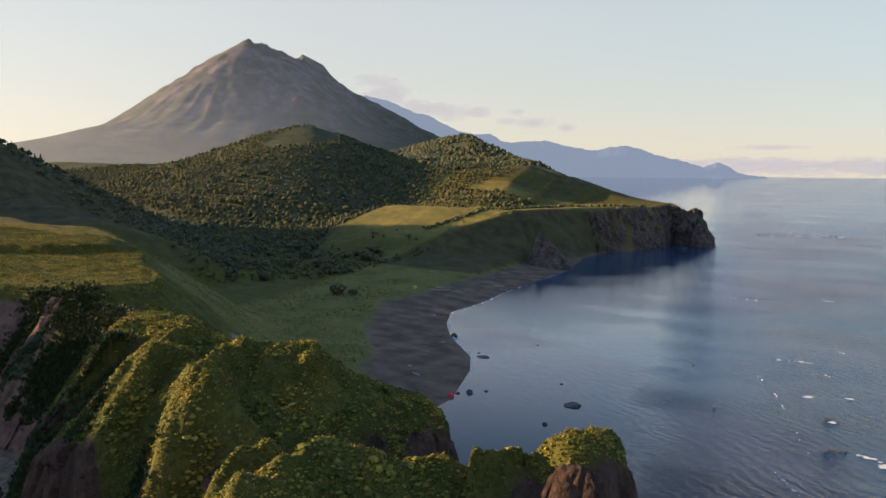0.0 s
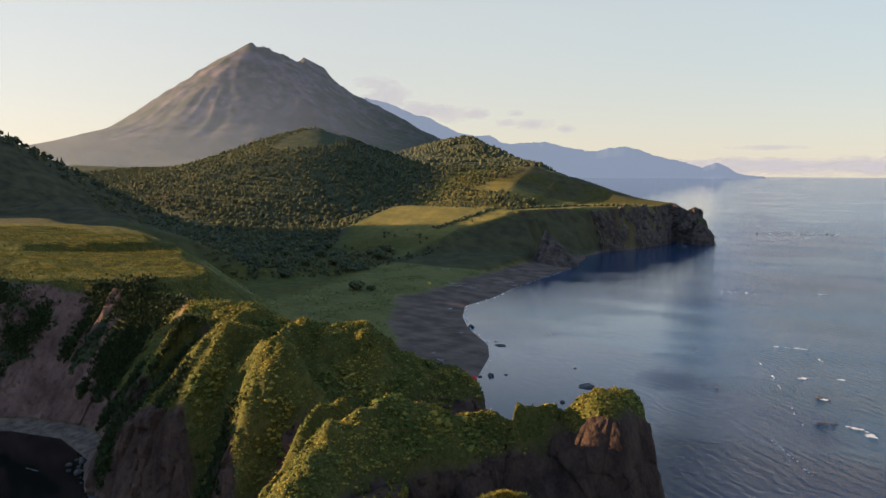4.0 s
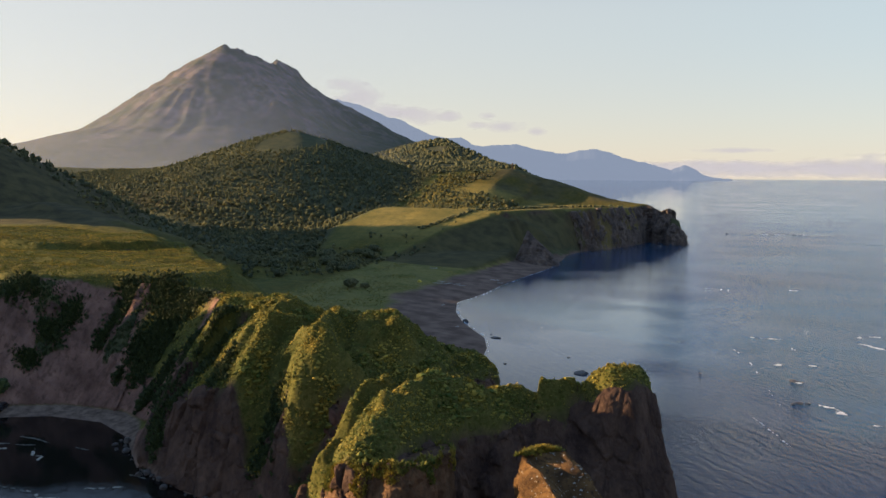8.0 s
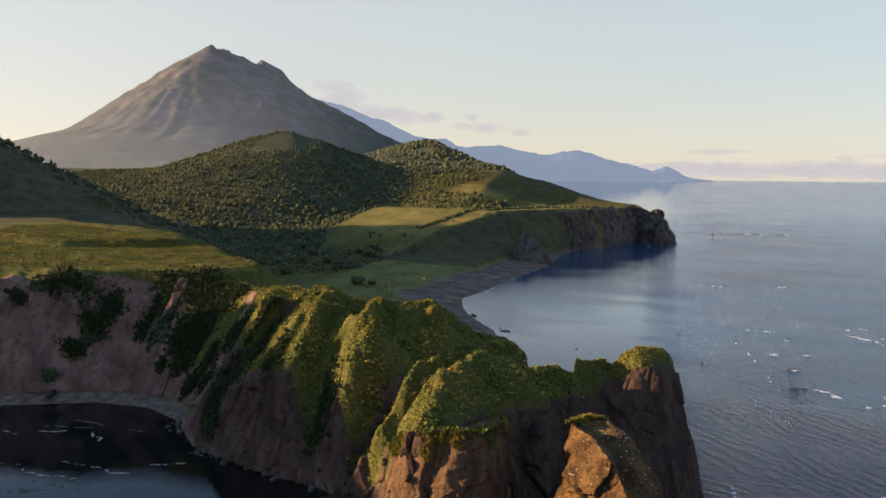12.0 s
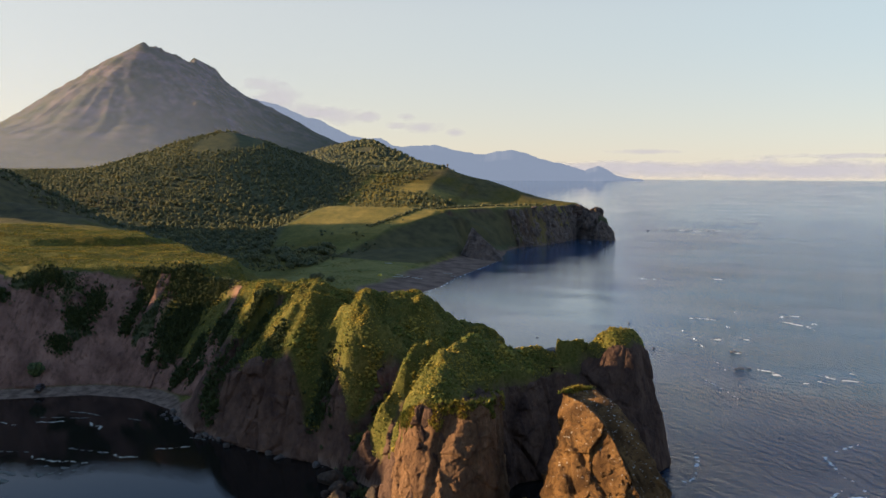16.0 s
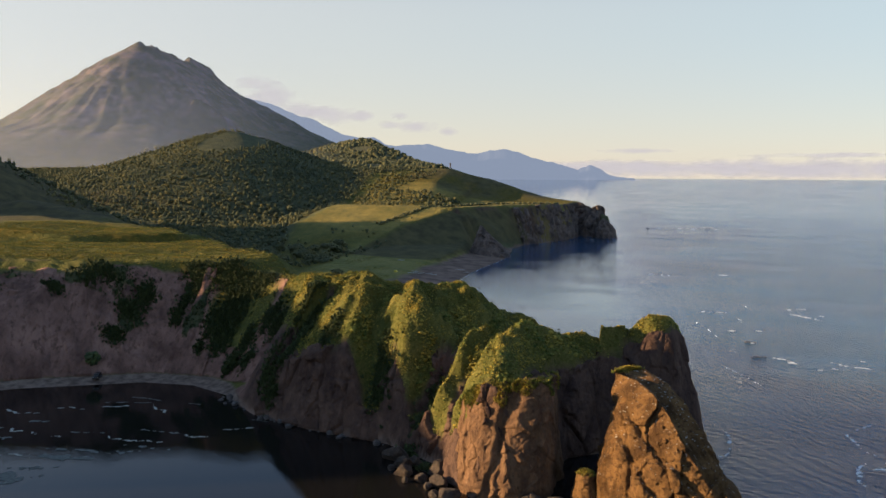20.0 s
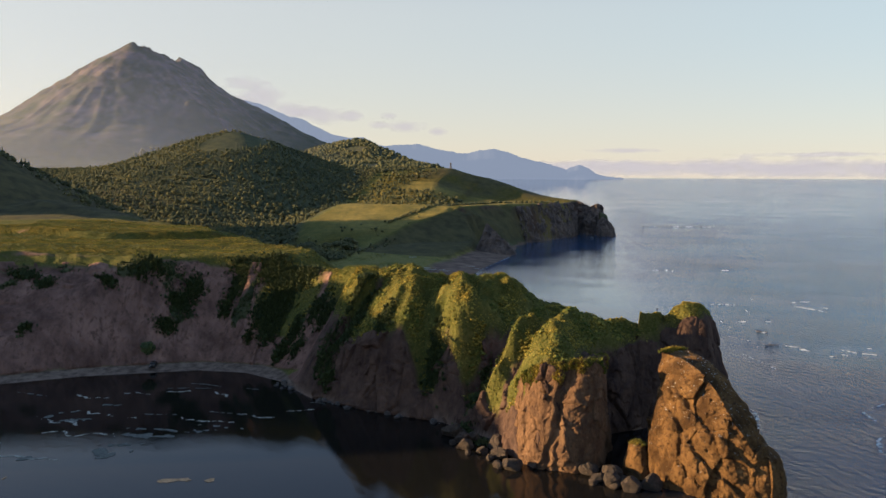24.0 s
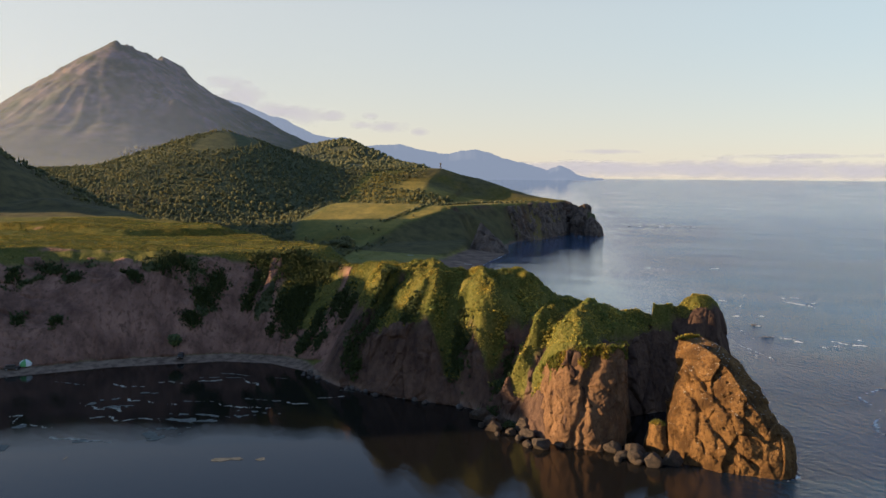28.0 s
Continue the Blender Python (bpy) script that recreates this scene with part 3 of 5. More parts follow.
sheen = node(nt, "ShaderNodeBsdfTranslucent", Color=hazed_leafage)
airy = nt.nodes.new("ShaderNodeMixShader")
airy.inputs[0].default_value = 0.5
nt.links.new(bs.outputs[0], airy.inputs[1])
nt.links.new(sheen.outputs[0], airy.inputs[2])
nt.links.new(airy.outputs[0], nt.nodes["Material Output"].inputs[0])

# ==== ground ====
jag = fbm(X, Y, size=14, octaves=3, seed=41)
pl0 = signed(X, Y, PLATEAU)
spur = (X > -131) & (X < 20) & (Y < 300)
rock_m = np.where(spur, step(0.7, 1.15, SLOPE + 0.3 * jag) * (1 - cover(X, Y, Z)), step(0.95, 1.5, SLOPE + 0.9 * jag)) * (X > -360) * (Y < 1000) * (Y > 100)
bayside = (pl0 < 4) & (X < -131) & (Y < 275) & (SEA < 60)
rock_m = np.maximum(rock_m, bayside * step(0.7, 1.0, SLOPE))
pit = step(1.15, 0.9, np.hypot((X + 137) / 6.5, (Y - 307.5) / 4.0) + 0.3 * jag)
runnel = step(1.6, 0.8, to_line(X, Y, [(-209, 336), (-200, 341), (-189, 350)])[0] + 1.2 * jag)
rock_m = np.maximum(rock_m, pit)
pit = np.maximum(pit, runnel)
rock_m = np.maximum(rock_m, step(31.6, 29.6, Z) * (X < -131) * (X > -330) * (Y < 275) * (Z > 2.5) * step(50, 44, SEA))
chute = bayside * 0 + step(26, 20, Z + 4 * jag) * (X < -112) * (X >= -131) * (Y < 262) * step(0.4, 0.7, SLOPE)
rock_m = np.maximum(rock_m, chute)
rock_m = rock_m * (1 - step(1.0, 0.7, np.hypot((X + 146) / 14, (Y - 260) / 11) + 0.4 * jag) * (Z > 10))
clay_m = np.maximum(step(-118, -126, X + 4 * jag) * (Y < 300), pit)
sand_m = step(3.4, 2.4, Z + 0.6 * jag) * (STEEP < 0.5) + step(1.6, 1.2, Z) * (STEEP >= 0.5)
sand_m = np.clip(sand_m, 0, 1) * (X > -400)
UP = np.maximum(0, (-0.55 * (X + 240) + 0.835 * (Y - 480)))
fd = signed(X, Y, FIELDS)
hillw = step(60, 160, UP + 40 * jag) * step(-6, -18, fd) * step(-2, -10, signed(X, Y, RAMP))
wood_m = np.clip(hillw, 0, 1) * step(330, 240, Z)
# inland hill's shade put in as dark brown, half strength behind the plateau
heath_and_shade = np.maximum(step(290, 240, np.hypot(X + 610, Y - 430) + 30 * jag) * step(24, 36, Z), 0.5 * step(-300, -320, X) * (X > -470) * step(395, 415, Y) * (Y < 520) * step(8, 14, Z))
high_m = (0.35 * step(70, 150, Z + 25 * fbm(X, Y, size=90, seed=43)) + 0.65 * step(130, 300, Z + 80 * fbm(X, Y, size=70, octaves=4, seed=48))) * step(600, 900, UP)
meadow_m = step(16, 10, Z + 3 * jag) * step(320, 345, Y) * step(720, 690, Y) * step(150, 90, UP) * step(-262, -250, X + 0.25 * (Y - 470)) + 0.8 * step(2, -8, signed(X, Y, PLATEAU)) * step(300, 320, Y) * step(420, 380, Y) * step(33, 28, Z)
meadow_m = np.clip(meadow_m, 0, 1)
rd = signed(X, Y, RAMP)
shore_slope = (X > -290) * (Y > 560) * (Y < 800) * step(1, -4, fd + 2 * jag) * step(1, -4, rd + 2 * jag) * step(3.8, 6.0, Z + jag)
# the shore slope's shade put into its ground colour
heath_and_shade = np.maximum(heath_and_shade, 0.85 * shore_slope)
for rut in ([(-262, 296), (-240, 311), (-226, 324)], [(-330, 330), (-285, 338), (-246, 346), (-226, 336)], [(-300, 300), (-262, 318), (-232, 332)]):
    heath_and_shade = np.maximum(heath_and_shade, 0.8 * step(0.9, 0.4, to_line(X, Y, rut)[0] + 0.5 * jag))
heath_and_shade = np.maximum(heath_and_shade, np.clip(0.55 + 0.9 * fbm(X, Y, size=22, octaves=4, seed=56), 0, 0.9) * step(-400, -370, X) * step(858, 880, Y) * (Y < 1050) * step(34, 42, Z))
meadow_m = meadow_m * (1 - shore_slope)
gold_m = np.clip(np.maximum(step(-2, 4, fd) * (Y < 880), step(-2, 4, rd) * step(12, 24, Z)) * (0.75 + 0.9 * fbm(X, Y, size=30, octaves=3, seed=49)), 0, 1)
pl = signed(X, Y, PLATEAU)
strip = fbm((X + 0.55 * Y) * 0.22, Y - 0.35 * X, size=13, octaves=3, seed=44)
dry_m = np.clip(step(-2, 6, pl) * (0.42 + 1.5 * strip), 0, 1) + step(-2, 10, fd) * 0.95 + step(-1, 8, signed(X, Y, RAMP)) * (0.2 + 1.0 * fbm(X, Y, size=24, octaves=3, seed=46)) + step(24, 33, Z) * (X > -150) * (Y < 300) * (0.35 + 0.6 * fbm(X, Y, size=9, seed=45))
dry_m = np.clip(dry_m + step(14, 8, Z) * (Y > 330) * (Y < 700) * (0.35 + 0.9 * fbm(X, Y, size=28, octaves=3, seed=47)), 0, 1)
# rough rock faces
NX, NY = -ZX, -ZY
NL = np.sqrt(NX ** 2 + NY ** 2 + 1)
amp = step(0.6, 1.2, SLOPE) * (X > -360) * (Y < 420)
rel = bayside * 2.2 * (ridged(X, Y, Z * 0.12, size=13, octaves=3, seed=55) - 0.3) + 1.5 * ridged(X, Y, Z * 0.25, size=7, octaves=3, seed=51) + 0.8 * fbm(X, Y, Z, size=3.5, octaves=4, seed=52, gain=0.6) - 0.4
tuft = (0.7 * fbm(X, Y, size=4.0, octaves=3, seed=53) + 0.42 * fbm(X, Y, size=1.3, octaves=2, seed=54)) * (1 - 0.4 * amp) * (1 - 0.75 * step(0, 8, pl0)) * (1 - 0.85 * step(10, 5, Z)) * (X > -360) * (Y < 420) * step(2.5, 6, Z)
off = amp * rel * 0.25
PX, PY, PZ = X + off * NX / NL, Y + off * NY / NL, Z + off / NL * 0.4 + tuft
ground = sheet("ground", PX, PY, PZ, Z > -2.0, [land_mat], dict(rock=rock_m, clay=clay_m, sand=sand_m, wood=wood_m, high=high_m, dry=dry_m, pale=pit, heath_and_shade=heath_and_shade, meadow=meadow_m, gold=gold_m))
tagged(ground, "volcanic coast with grass plateau, clay cliffs and beach", "ground", kind="structure")

# ==== cliff faces ====
SCRUB_AT = []


def face(name, path, depth, spacing, rows, relief, fluted, seed, attrs, label, mat=None):
    """A finely broken cliff face lying on the land, from the waterline up."""
    p = np.array(path, float)
    at = np.concatenate([[0], np.cumsum(np.hypot(*np.diff(p, axis=0).T))])
    u = np.arange(0, at[-1], spacing)
    px, py = np.interp(u, at, p[:, 0]), np.interp(u, at, p[:, 1])
    k = np.ones(int(5 / spacing) | 1)
    pad = len(k) // 2
    blur = lambda v: np.convolve(np.pad(v, pad, mode="edge"), k / k.sum(), "valid")
    tx, ty = np.gradient(blur(px)), np.gradient(blur(py))
    ln = np.hypot(tx, ty)
    ix, iy = -ty / ln, tx / ln
    d = np.linspace(-1.2, depth, 160)
    fx, fy = px[:, None] + ix[:, None] * d, py[:, None] + iy[:, None] * d
    fz = land(fx, fy)[0]
    arc = np.concatenate([np.zeros((len(u), 1)), np.cumsum(np.hypot(np.diff(d)[None], np.diff(fz, axis=1)), 1)], 1)
    want = np.linspace(0, 1, rows)
    x, y, z, sl = (np.empty((len(u), rows)) for _ in range(4))
    for i in range(len(u)):
        e = want * arc[i, -1]
        x[i], y[i], z[i] = np.interp(e, arc[i], fx[i]), np.interp(e, arc[i], fy[i]), np.interp(e, arc[i], fz[i])
    dz, dd = np.gradient(z, axis=1), np.hypot(np.gradient(x, axis=1), np.gradient(y, axis=1)) + 1e-6
    sl = dz / dd
    n = np.sqrt(sl ** 2 + 1)
    U = np.repeat(u[:, None], rows, 1)
    if fluted:
        rel = relief * (1.5 * ridged(U, z * 0.12 + U * 0.1, size=7.0, octaves=3, seed=seed) - 0.6 + 0.5 * fbm(U, z * 0.35, size=2.2, octaves=3, seed=seed + 1) + 0.35 * fbm(x, y, z, size=5, octaves=3, seed=seed + 2))
        sink = step(0.35, 0.7, sl) * step(33.6, 31.5, z)
    else:
        big, joint, _ = facets(x, y, z, 6.5, seed, 0.45)
        small, seam, _ = facets(x, y, z, 2.3, seed + 5, 0.6)
        rel = relief * (0.75 * big + 0.30 * small + 0.10 * fbm(x, y, z, size=1.2, octaves=3, seed=seed + 1) - 0.7 * step(0.10, 0.0, joint) - 0.22 * step(0.10, 0.0, seam) + 0.25)
        rel = rel * (1 - 0.55 * step(-28, -22, x) * (y < 300))
        sink = step(0.6, 1.1, sl) * (1 - step(0.35, 0.65, cover(x, y, z) * (y < 300)))
    o = (rel + 0.35) * sink - 1.6 * (1 - sink)
    ox, oy = -ix[:, None] * sl / n, -iy[:, None] * sl / n
    x, y, z = x + ox * o, y + oy * o, z + o / n * 0.6
    mats = {k: np.full(x.shape, v) for k, v in attrs.items()}
    if fluted:
        mats["wood"] = hanging(x, y, z)
        on = (mats["wood"] > 0.5) & (sink > 0.3)
        SCRUB_AT.append(np.stack([x[on], y[on], z[on]], -1))
    ob = sheet(name, x, y, z, sink > 0.02, [mat or land_mat], mats)
    return tagged(ob, label, "cliff", kind="structure")


flat = dict(rock=1.0, clay=0.0, sand=0.0, wood=0.0, high=0.0, dry=0.0)
first = next(i for i, c in enumerate(COAST) if c[:2] == (-114, 220))
last = next(i for i, c in enumerate(COAST) if c[:2] == (-60, 285))
face("cliff_promontory", [c[:2] for c in COAST[first:last + 1]], 15, 0.24, 150, 1.15, False, 101, flat, "dark brown jointed rock cliff of the promontory")
face("cliff_bay", [c[:2] for c in COAST[2:first - 1]], 52, 0.42, 150, 1.6, True, 111, dict(flat, clay=1.0), "eroded pinkish clay cliff above the bay beach")
brown_mat, nt, bs = material("headland_rock")
nt.links.new(mix(nt, ntex(nt, 5, 7, stretch=(1, 1, 0.35)), (0.07, 0.052, 0.045), (0.18, 0.13, 0.105)), bs.inputs["Base Color"])
bs.inputs["Roughness"].default_value = 0.95
bump(nt, ntex(nt, 2.5, 7, 0.65, stretch=(1, 1, 0.4)), 0.9, 1.2, bs)
start = next(i for i, c in enumerate(COAST) if c[:2] == (-205, 764))
face("cliff_headland", [c[:2] for c in COAST[start:start + 5]], 26, 0.7, 90, 2.6, False, 121, flat, "dark ribbed rock cliff of the far headland", brown_mat)

# ==== sea ====
ang = np.linspace(0, 2 * np.pi, 181)
rad = np.array([0, 60, 120, 180, 260, 380, 550, 800, 1100, 1500, 2000, 2600, 3300, 4000, 4600, 4900.0])
A, R = np.meshgrid(ang, rad)
SZ = 42 * np.maximum(0, (R - 1500) / 3100) ** 1.2
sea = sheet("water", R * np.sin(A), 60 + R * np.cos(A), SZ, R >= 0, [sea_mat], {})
tagged(sea, "calm grey-blue ocean with light ripples", "sea", kind="structure")

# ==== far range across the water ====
# dark slopes with a blue emission that stands in for distance haze
haze_glow_mat, nt, bs = material("far_mountain_haze_glow")
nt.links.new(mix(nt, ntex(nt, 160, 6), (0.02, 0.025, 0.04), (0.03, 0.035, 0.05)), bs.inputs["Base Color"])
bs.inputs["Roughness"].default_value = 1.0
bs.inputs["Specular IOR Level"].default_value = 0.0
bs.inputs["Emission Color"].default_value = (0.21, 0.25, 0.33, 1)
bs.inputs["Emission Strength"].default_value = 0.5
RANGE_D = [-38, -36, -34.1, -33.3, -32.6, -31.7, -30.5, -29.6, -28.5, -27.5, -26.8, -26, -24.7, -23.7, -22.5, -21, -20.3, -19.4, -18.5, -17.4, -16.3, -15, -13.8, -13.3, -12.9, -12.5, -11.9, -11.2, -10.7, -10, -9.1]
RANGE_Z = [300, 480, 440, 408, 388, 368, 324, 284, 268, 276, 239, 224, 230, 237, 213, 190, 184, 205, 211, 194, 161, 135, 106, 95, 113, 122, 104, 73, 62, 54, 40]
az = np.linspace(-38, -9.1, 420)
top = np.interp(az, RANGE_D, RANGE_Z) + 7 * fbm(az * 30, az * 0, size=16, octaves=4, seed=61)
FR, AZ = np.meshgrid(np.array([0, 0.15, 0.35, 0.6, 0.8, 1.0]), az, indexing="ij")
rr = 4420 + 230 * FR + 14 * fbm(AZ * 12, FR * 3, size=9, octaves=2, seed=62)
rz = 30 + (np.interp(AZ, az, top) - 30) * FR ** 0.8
far_range = sheet("backdrop", 15 + rr * np.sin(np.radians(AZ)), 70 + rr * np.cos(np.radians(AZ)), rz, rr > 0, [haze_glow_mat], {})
tagged(far_range, "mountain range beyond the sea, blue haze given as glow", "mountain range", kind="structure")

# ==== sea stack ====
stone_mat, nt, bs = material("stack_rock")
stone = mix(nt, ntex(nt, 3.5, 7), (0.095, 0.050, 0.020), (0.285, 0.155, 0.060))
stone = mix(nt, ntex(nt, 0.7, 5, lo=0.5, hi=0.7), stone, (0.075, 0.04, 0.02))
nz = nt.nodes.new("ShaderNodeSeparateXYZ")
nt.links.new(nt.nodes.new("ShaderNodeNewGeometry").outputs["Normal"], nz.inputs[0])
upward = nt.nodes.new("ShaderNodeMapRange")
nt.links.new(nz.outputs[2], upward.inputs[0])
upward.inputs[1].default_value, upward.inputs[2].default_value = 0.35, 0.75
spots = nt.nodes.new("ShaderNodeMath")
spots.operation = "MULTIPLY"
nt.links.new(upward.outputs[0], spots.inputs[0])
nt.links.new(ntex(nt, 0.55, 3, 0.5, lo=0.63, hi=0.70), spots.inputs[1])
stone = mix(nt, spots.outputs[0], stone, (0.55, 0.52, 0.47))
nt.links.new(stone, bs.inputs["Base Color"])
bs.inputs["Roughness"].default_value = 0.92
bs.inputs["Specular IOR Level"].default_value = 0.15
bump(nt, ntex(nt, 0.8, 9, 0.75), 1.0, 0.55, bs)


def loop_curve(pts, n):
    """A smooth closed curve through points."""
    p = np.array(pts, float)
    k = len(p)
    t = np.linspace(0, k, n, endpoint=False)
    i, f = np.floor(t).astype(int), (t % 1)[:, None]
    a, b, c, d = p[(i - 1) % k], p[i % k], p[(i + 1) % k], p[(i + 2) % k]
    return 0.5 * (2 * b + (c - a) * f + (2 * a - 5 * b + 4 * c - d) * f ** 2 + (3 * b - a - 3 * c + d) * f ** 3)


def crag(name, base, top, n, rows, rough, mat, bend=2.0, seed=0, cracks=()):
    """A standing rock: a base outline at the waterline drawn up to a top outline."""
    b = loop_curve([(*p, -1.5) for p in base], n)
    t = loop_curve(top, n)
    u = np.linspace(0, 1, rows)[:, None, None]
    g = u ** bend
    co = b[None] * (1 - g) + t[None] * g
    co[..., 2] = (b[None] * (1 - u) + t[None] * u)[..., 2]
    cap = np.linspace(0.15, 1, 8)[:, None, None]
    mid = t.mean(0)
    near = t[None] * (1 - cap) + mid * cap
    near[..., 2] += 0.6 * np.sin(cap[..., 0] * 1.57)
    co = np.concatenate([co, near])
    out = co - np.array([mid[0], mid[1], 0])
    out[..., 2] = 0
    out /= np.linalg.norm(out, axis=-1, keepdims=True) + 1e-6
    x, y, z = co[..., 0], co[..., 1], co[..., 2]
    big, joint, _ = facets(x, y, z, 5.5, seed, 0.55)
    small, seam, _ = facets(x, y, z, 2.1, seed + 5, 0.8)
    pitted, _, mid_off = facets(x, y, z, 1.1, seed + 11, 1.0)
    d = rough * (0.42 * big + 0.20 * small + 0.62 * fbm(x, y, z, size=4.0, octaves=6, seed=seed + 6, gain=0.66) - 0.16 * step(0.05, 0.0, joint) - 0.06 * step(0.06, 0.0, seam) - 0.5 * step(0.30, 0.18, mid_off) * (pitted > 0.75))
    for a, b, c, e in cracks:
        d = d - 0.75 * np.exp(-(((x * a + y * b + z * c - e + 0.8 * fbm(x, y, z, size=4, octaves=2, seed=seed + 9)) / 0.55) ** 2))
    fade = np.concatenate([np.ones(rows), np.linspace(0.8, 0, 8)])[:, None]
    co = co + out * (d * fade)[..., None]
    co[..., 2] += 0.35 * d
    co = np.concatenate([co, co[:, :1]], 1)
    return sheet(name, co[..., 0], co[..., 1], co[..., 2], np.ones(co.shape[:2], bool), [mat], {})


STACK_BASE = [(-17, 203), (-16, 193), (-9, 187), (-2, 185.5), (7, 187.5), (9.5, 195), (3, 206), (-7, 212), (-15, 211)]
STACK_TOP = [(-15.5, 206.5, 24.6), (-13.5, 202.5, 24.6), (-9.5, 199.5, 24.2), (-4.0, 193.5, 21.0), (2.0, 188.5, 13.0), (3.8, 192.8, 14.0), (-2.3, 201.5, 21.0), (-8.5, 207.5, 24.4), (-13.5, 210, 25)]
stack = crag("rock_tower", STACK_BASE, STACK_TOP, 380, 170, 1.05, stone_mat, 2.2, 71, [(0.55, -0.1, 0.82, -10.0), (0.60, -0.1, 0.79, -15.5), (0.93, 0.35, 0.05, 57.5)])
shelf = crag("rock_shelf", [(2.5, 186.6), (7.2, 186.0), (10.0, 190), (9.8, 196), (6, 198.5), (2, 194)], [(4.3, 189, 8.4), (6.8, 188.4, 8.8), (8.6, 191, 8.2), (8.0, 194.8, 8.8), (5.6, 196, 9.4), (3.6, 193, 9.6)], 150, 60, 0.8, stone_mat, 2.4, 74)
tagged(shelf, "broken orange-brown ledge at the foot of the sea stack", "rock")
tagged(stack, "tall orange-brown craggy sea stack with pitted faces", "sea stack")


buttress_mat, nt, bs = material("buttress_rock")
tan = mix(nt, ntex(nt, 4, 8, 0.7, stretch=(1, 1, 0.5)), (0.072, 0.040, 0.025), (0.20, 0.115, 0.063))
tan = mix(nt, ntex(nt, 0.6, 6, 0.7, stretch=(1, 1, 0.6), lo=0.54, hi=0.72), tan, (0.055, 0.033, 0.023))
tan = mix(nt, ntex(nt, 1.5, 6, 0.65, lo=0.6, hi=0.75), tan, (0.24, 0.15, 0.095))
nt.links.new(tan, bs.inputs["Base Color"])
bs.inputs["Roughness"].default_value = 0.95
bs.inputs["Specular IOR Level"].default_value = 0.15
bump(nt, ntex(nt, 0.8, 8, 0.7, stretch=(1, 1, 0.6)), 0.8, 0.35, bs)
buttress = crag("cliff_buttress", [(-48.8, 200.5), (-46.3, 194.6), (-40.8, 189.8), (-33.0, 189.6), (-27.0, 194), (-26.4, 202), (-29, 211), (-40, 212), (-48, 207)],
                [(-48.5, 204.5, 14.5), (-45.3, 199.5, 18.5), (-41.0, 195.4, 21.6), (-33.8, 194.4, 23.4), (-28.2, 197.5, 23.0), (-28.0, 204, 22.5), (-31, 211, 21.5), (-40, 211, 21.0), (-47.0, 208, 17.0)], 330, 150, 0.8, buttress_mat, 1.6, 173, [(0.75, -0.55, 0.1, -130.2), (0.8, -0.6, -0.06, -143.6)])
tagged(buttress, "tan rounded rock buttress ending the promontory", "cliff", kind="structure")

# ==== trees and shrubs ====
ICO = bmesh.new()
bmesh.ops.create_icosphere(ICO, subdivisions=1, radius=1.0)
ICO_V = np.array([v.co[:] for v in ICO.verts])
ICO_F = np.array([[v.index for v in f.verts] for f in ICO.faces])
ICO.free()


def blobs(name, centres, sizes, mat, rng, rough=0.28, smooth=False, tint=None):
    """Many small leafy clumps in one mesh: centres (n, 3), sizes (n, 3)."""
    n = len(centres)
    v = ICO_V[None] * (1 + rough * rng.uniform(-1, 1, (n, len(ICO_V), 1))) * sizes[:, None] + centres[:, None]
    f = ICO_F[None] + (np.arange(n) * len(ICO_V))[:, None, None]
    me = bpy.data.meshes.new(name)
    v, f = v.reshape(-1, 3), f.reshape(-1, 3)
    me.vertices.add(len(v))
    me.vertices.foreach_set("co", v.ravel().astype(np.float32))
    me.loops.add(f.size)
    me.loops.foreach_set("vertex_index", f.ravel().astype(np.int32))
    me.polygons.add(len(f))
    me.polygons.foreach_set("loop_start", (np.arange(len(f)) * 3).astype(np.int32))
    me.polygons.foreach_set("use_smooth", np.full(len(f), smooth))
    me.update(calc_edges=True)
    tint = rng.uniform(0, 1, n) if tint is None else tint
    me.attributes.new("tint", "FLOAT", "POINT").data.foreach_set("value", np.repeat(tint, len(ICO_V)).astype(np.float32))
    me.materials.append(mat)
    return new(name, me)


BLADES = 5


def fans(name, at, size, mat, rng):
    """Clumps of broad leaning blades, a few triangles each, in one mesh."""
    n = len(at)
    a = rng.uniform(0, 2 * np.pi, (n, BLADES))
    lean, half = rng.uniform(0.35, 1.3, (n, BLADES)), rng.uniform(0.25, 0.55, (n, BLADES))
    tall = rng.uniform(0.7, 1.5, (n, BLADES))
    zero = np.zeros((n, BLADES))
    p0 = np.stack([-np.sin(a) * half, np.cos(a) * half, zero - 0.15], -1)
    p1 = np.stack([np.sin(a) * half, -np.cos(a) * half, zero - 0.15], -1)
    p2 = np.stack([np.cos(a) * lean, np.sin(a) * lean, tall], -1)
    v = np.stack([p0, p1, p2], 2) * size[:, None, None] + at[:, None, None]
    v = v.reshape(-1, 3)
    f = np.arange(len(v), dtype=np.int32)
    me = bpy.data.meshes.new(name)
    me.vertices.add(len(v))
    me.vertices.foreach_set("co", v.ravel().astype(np.float32))
    me.loops.add(len(f))
    me.loops.foreach_set("vertex_index", f)
    me.polygons.add(len(f) // 3)
    me.polygons.foreach_set("loop_start", np.arange(0, len(f), 3, dtype=np.int32))
    me.update(calc_edges=True)
    me.materials.append(mat)
    return new(name, me)


def height(x, y):
    return land(np.asarray(x, float), np.asarray(y, float))[0]


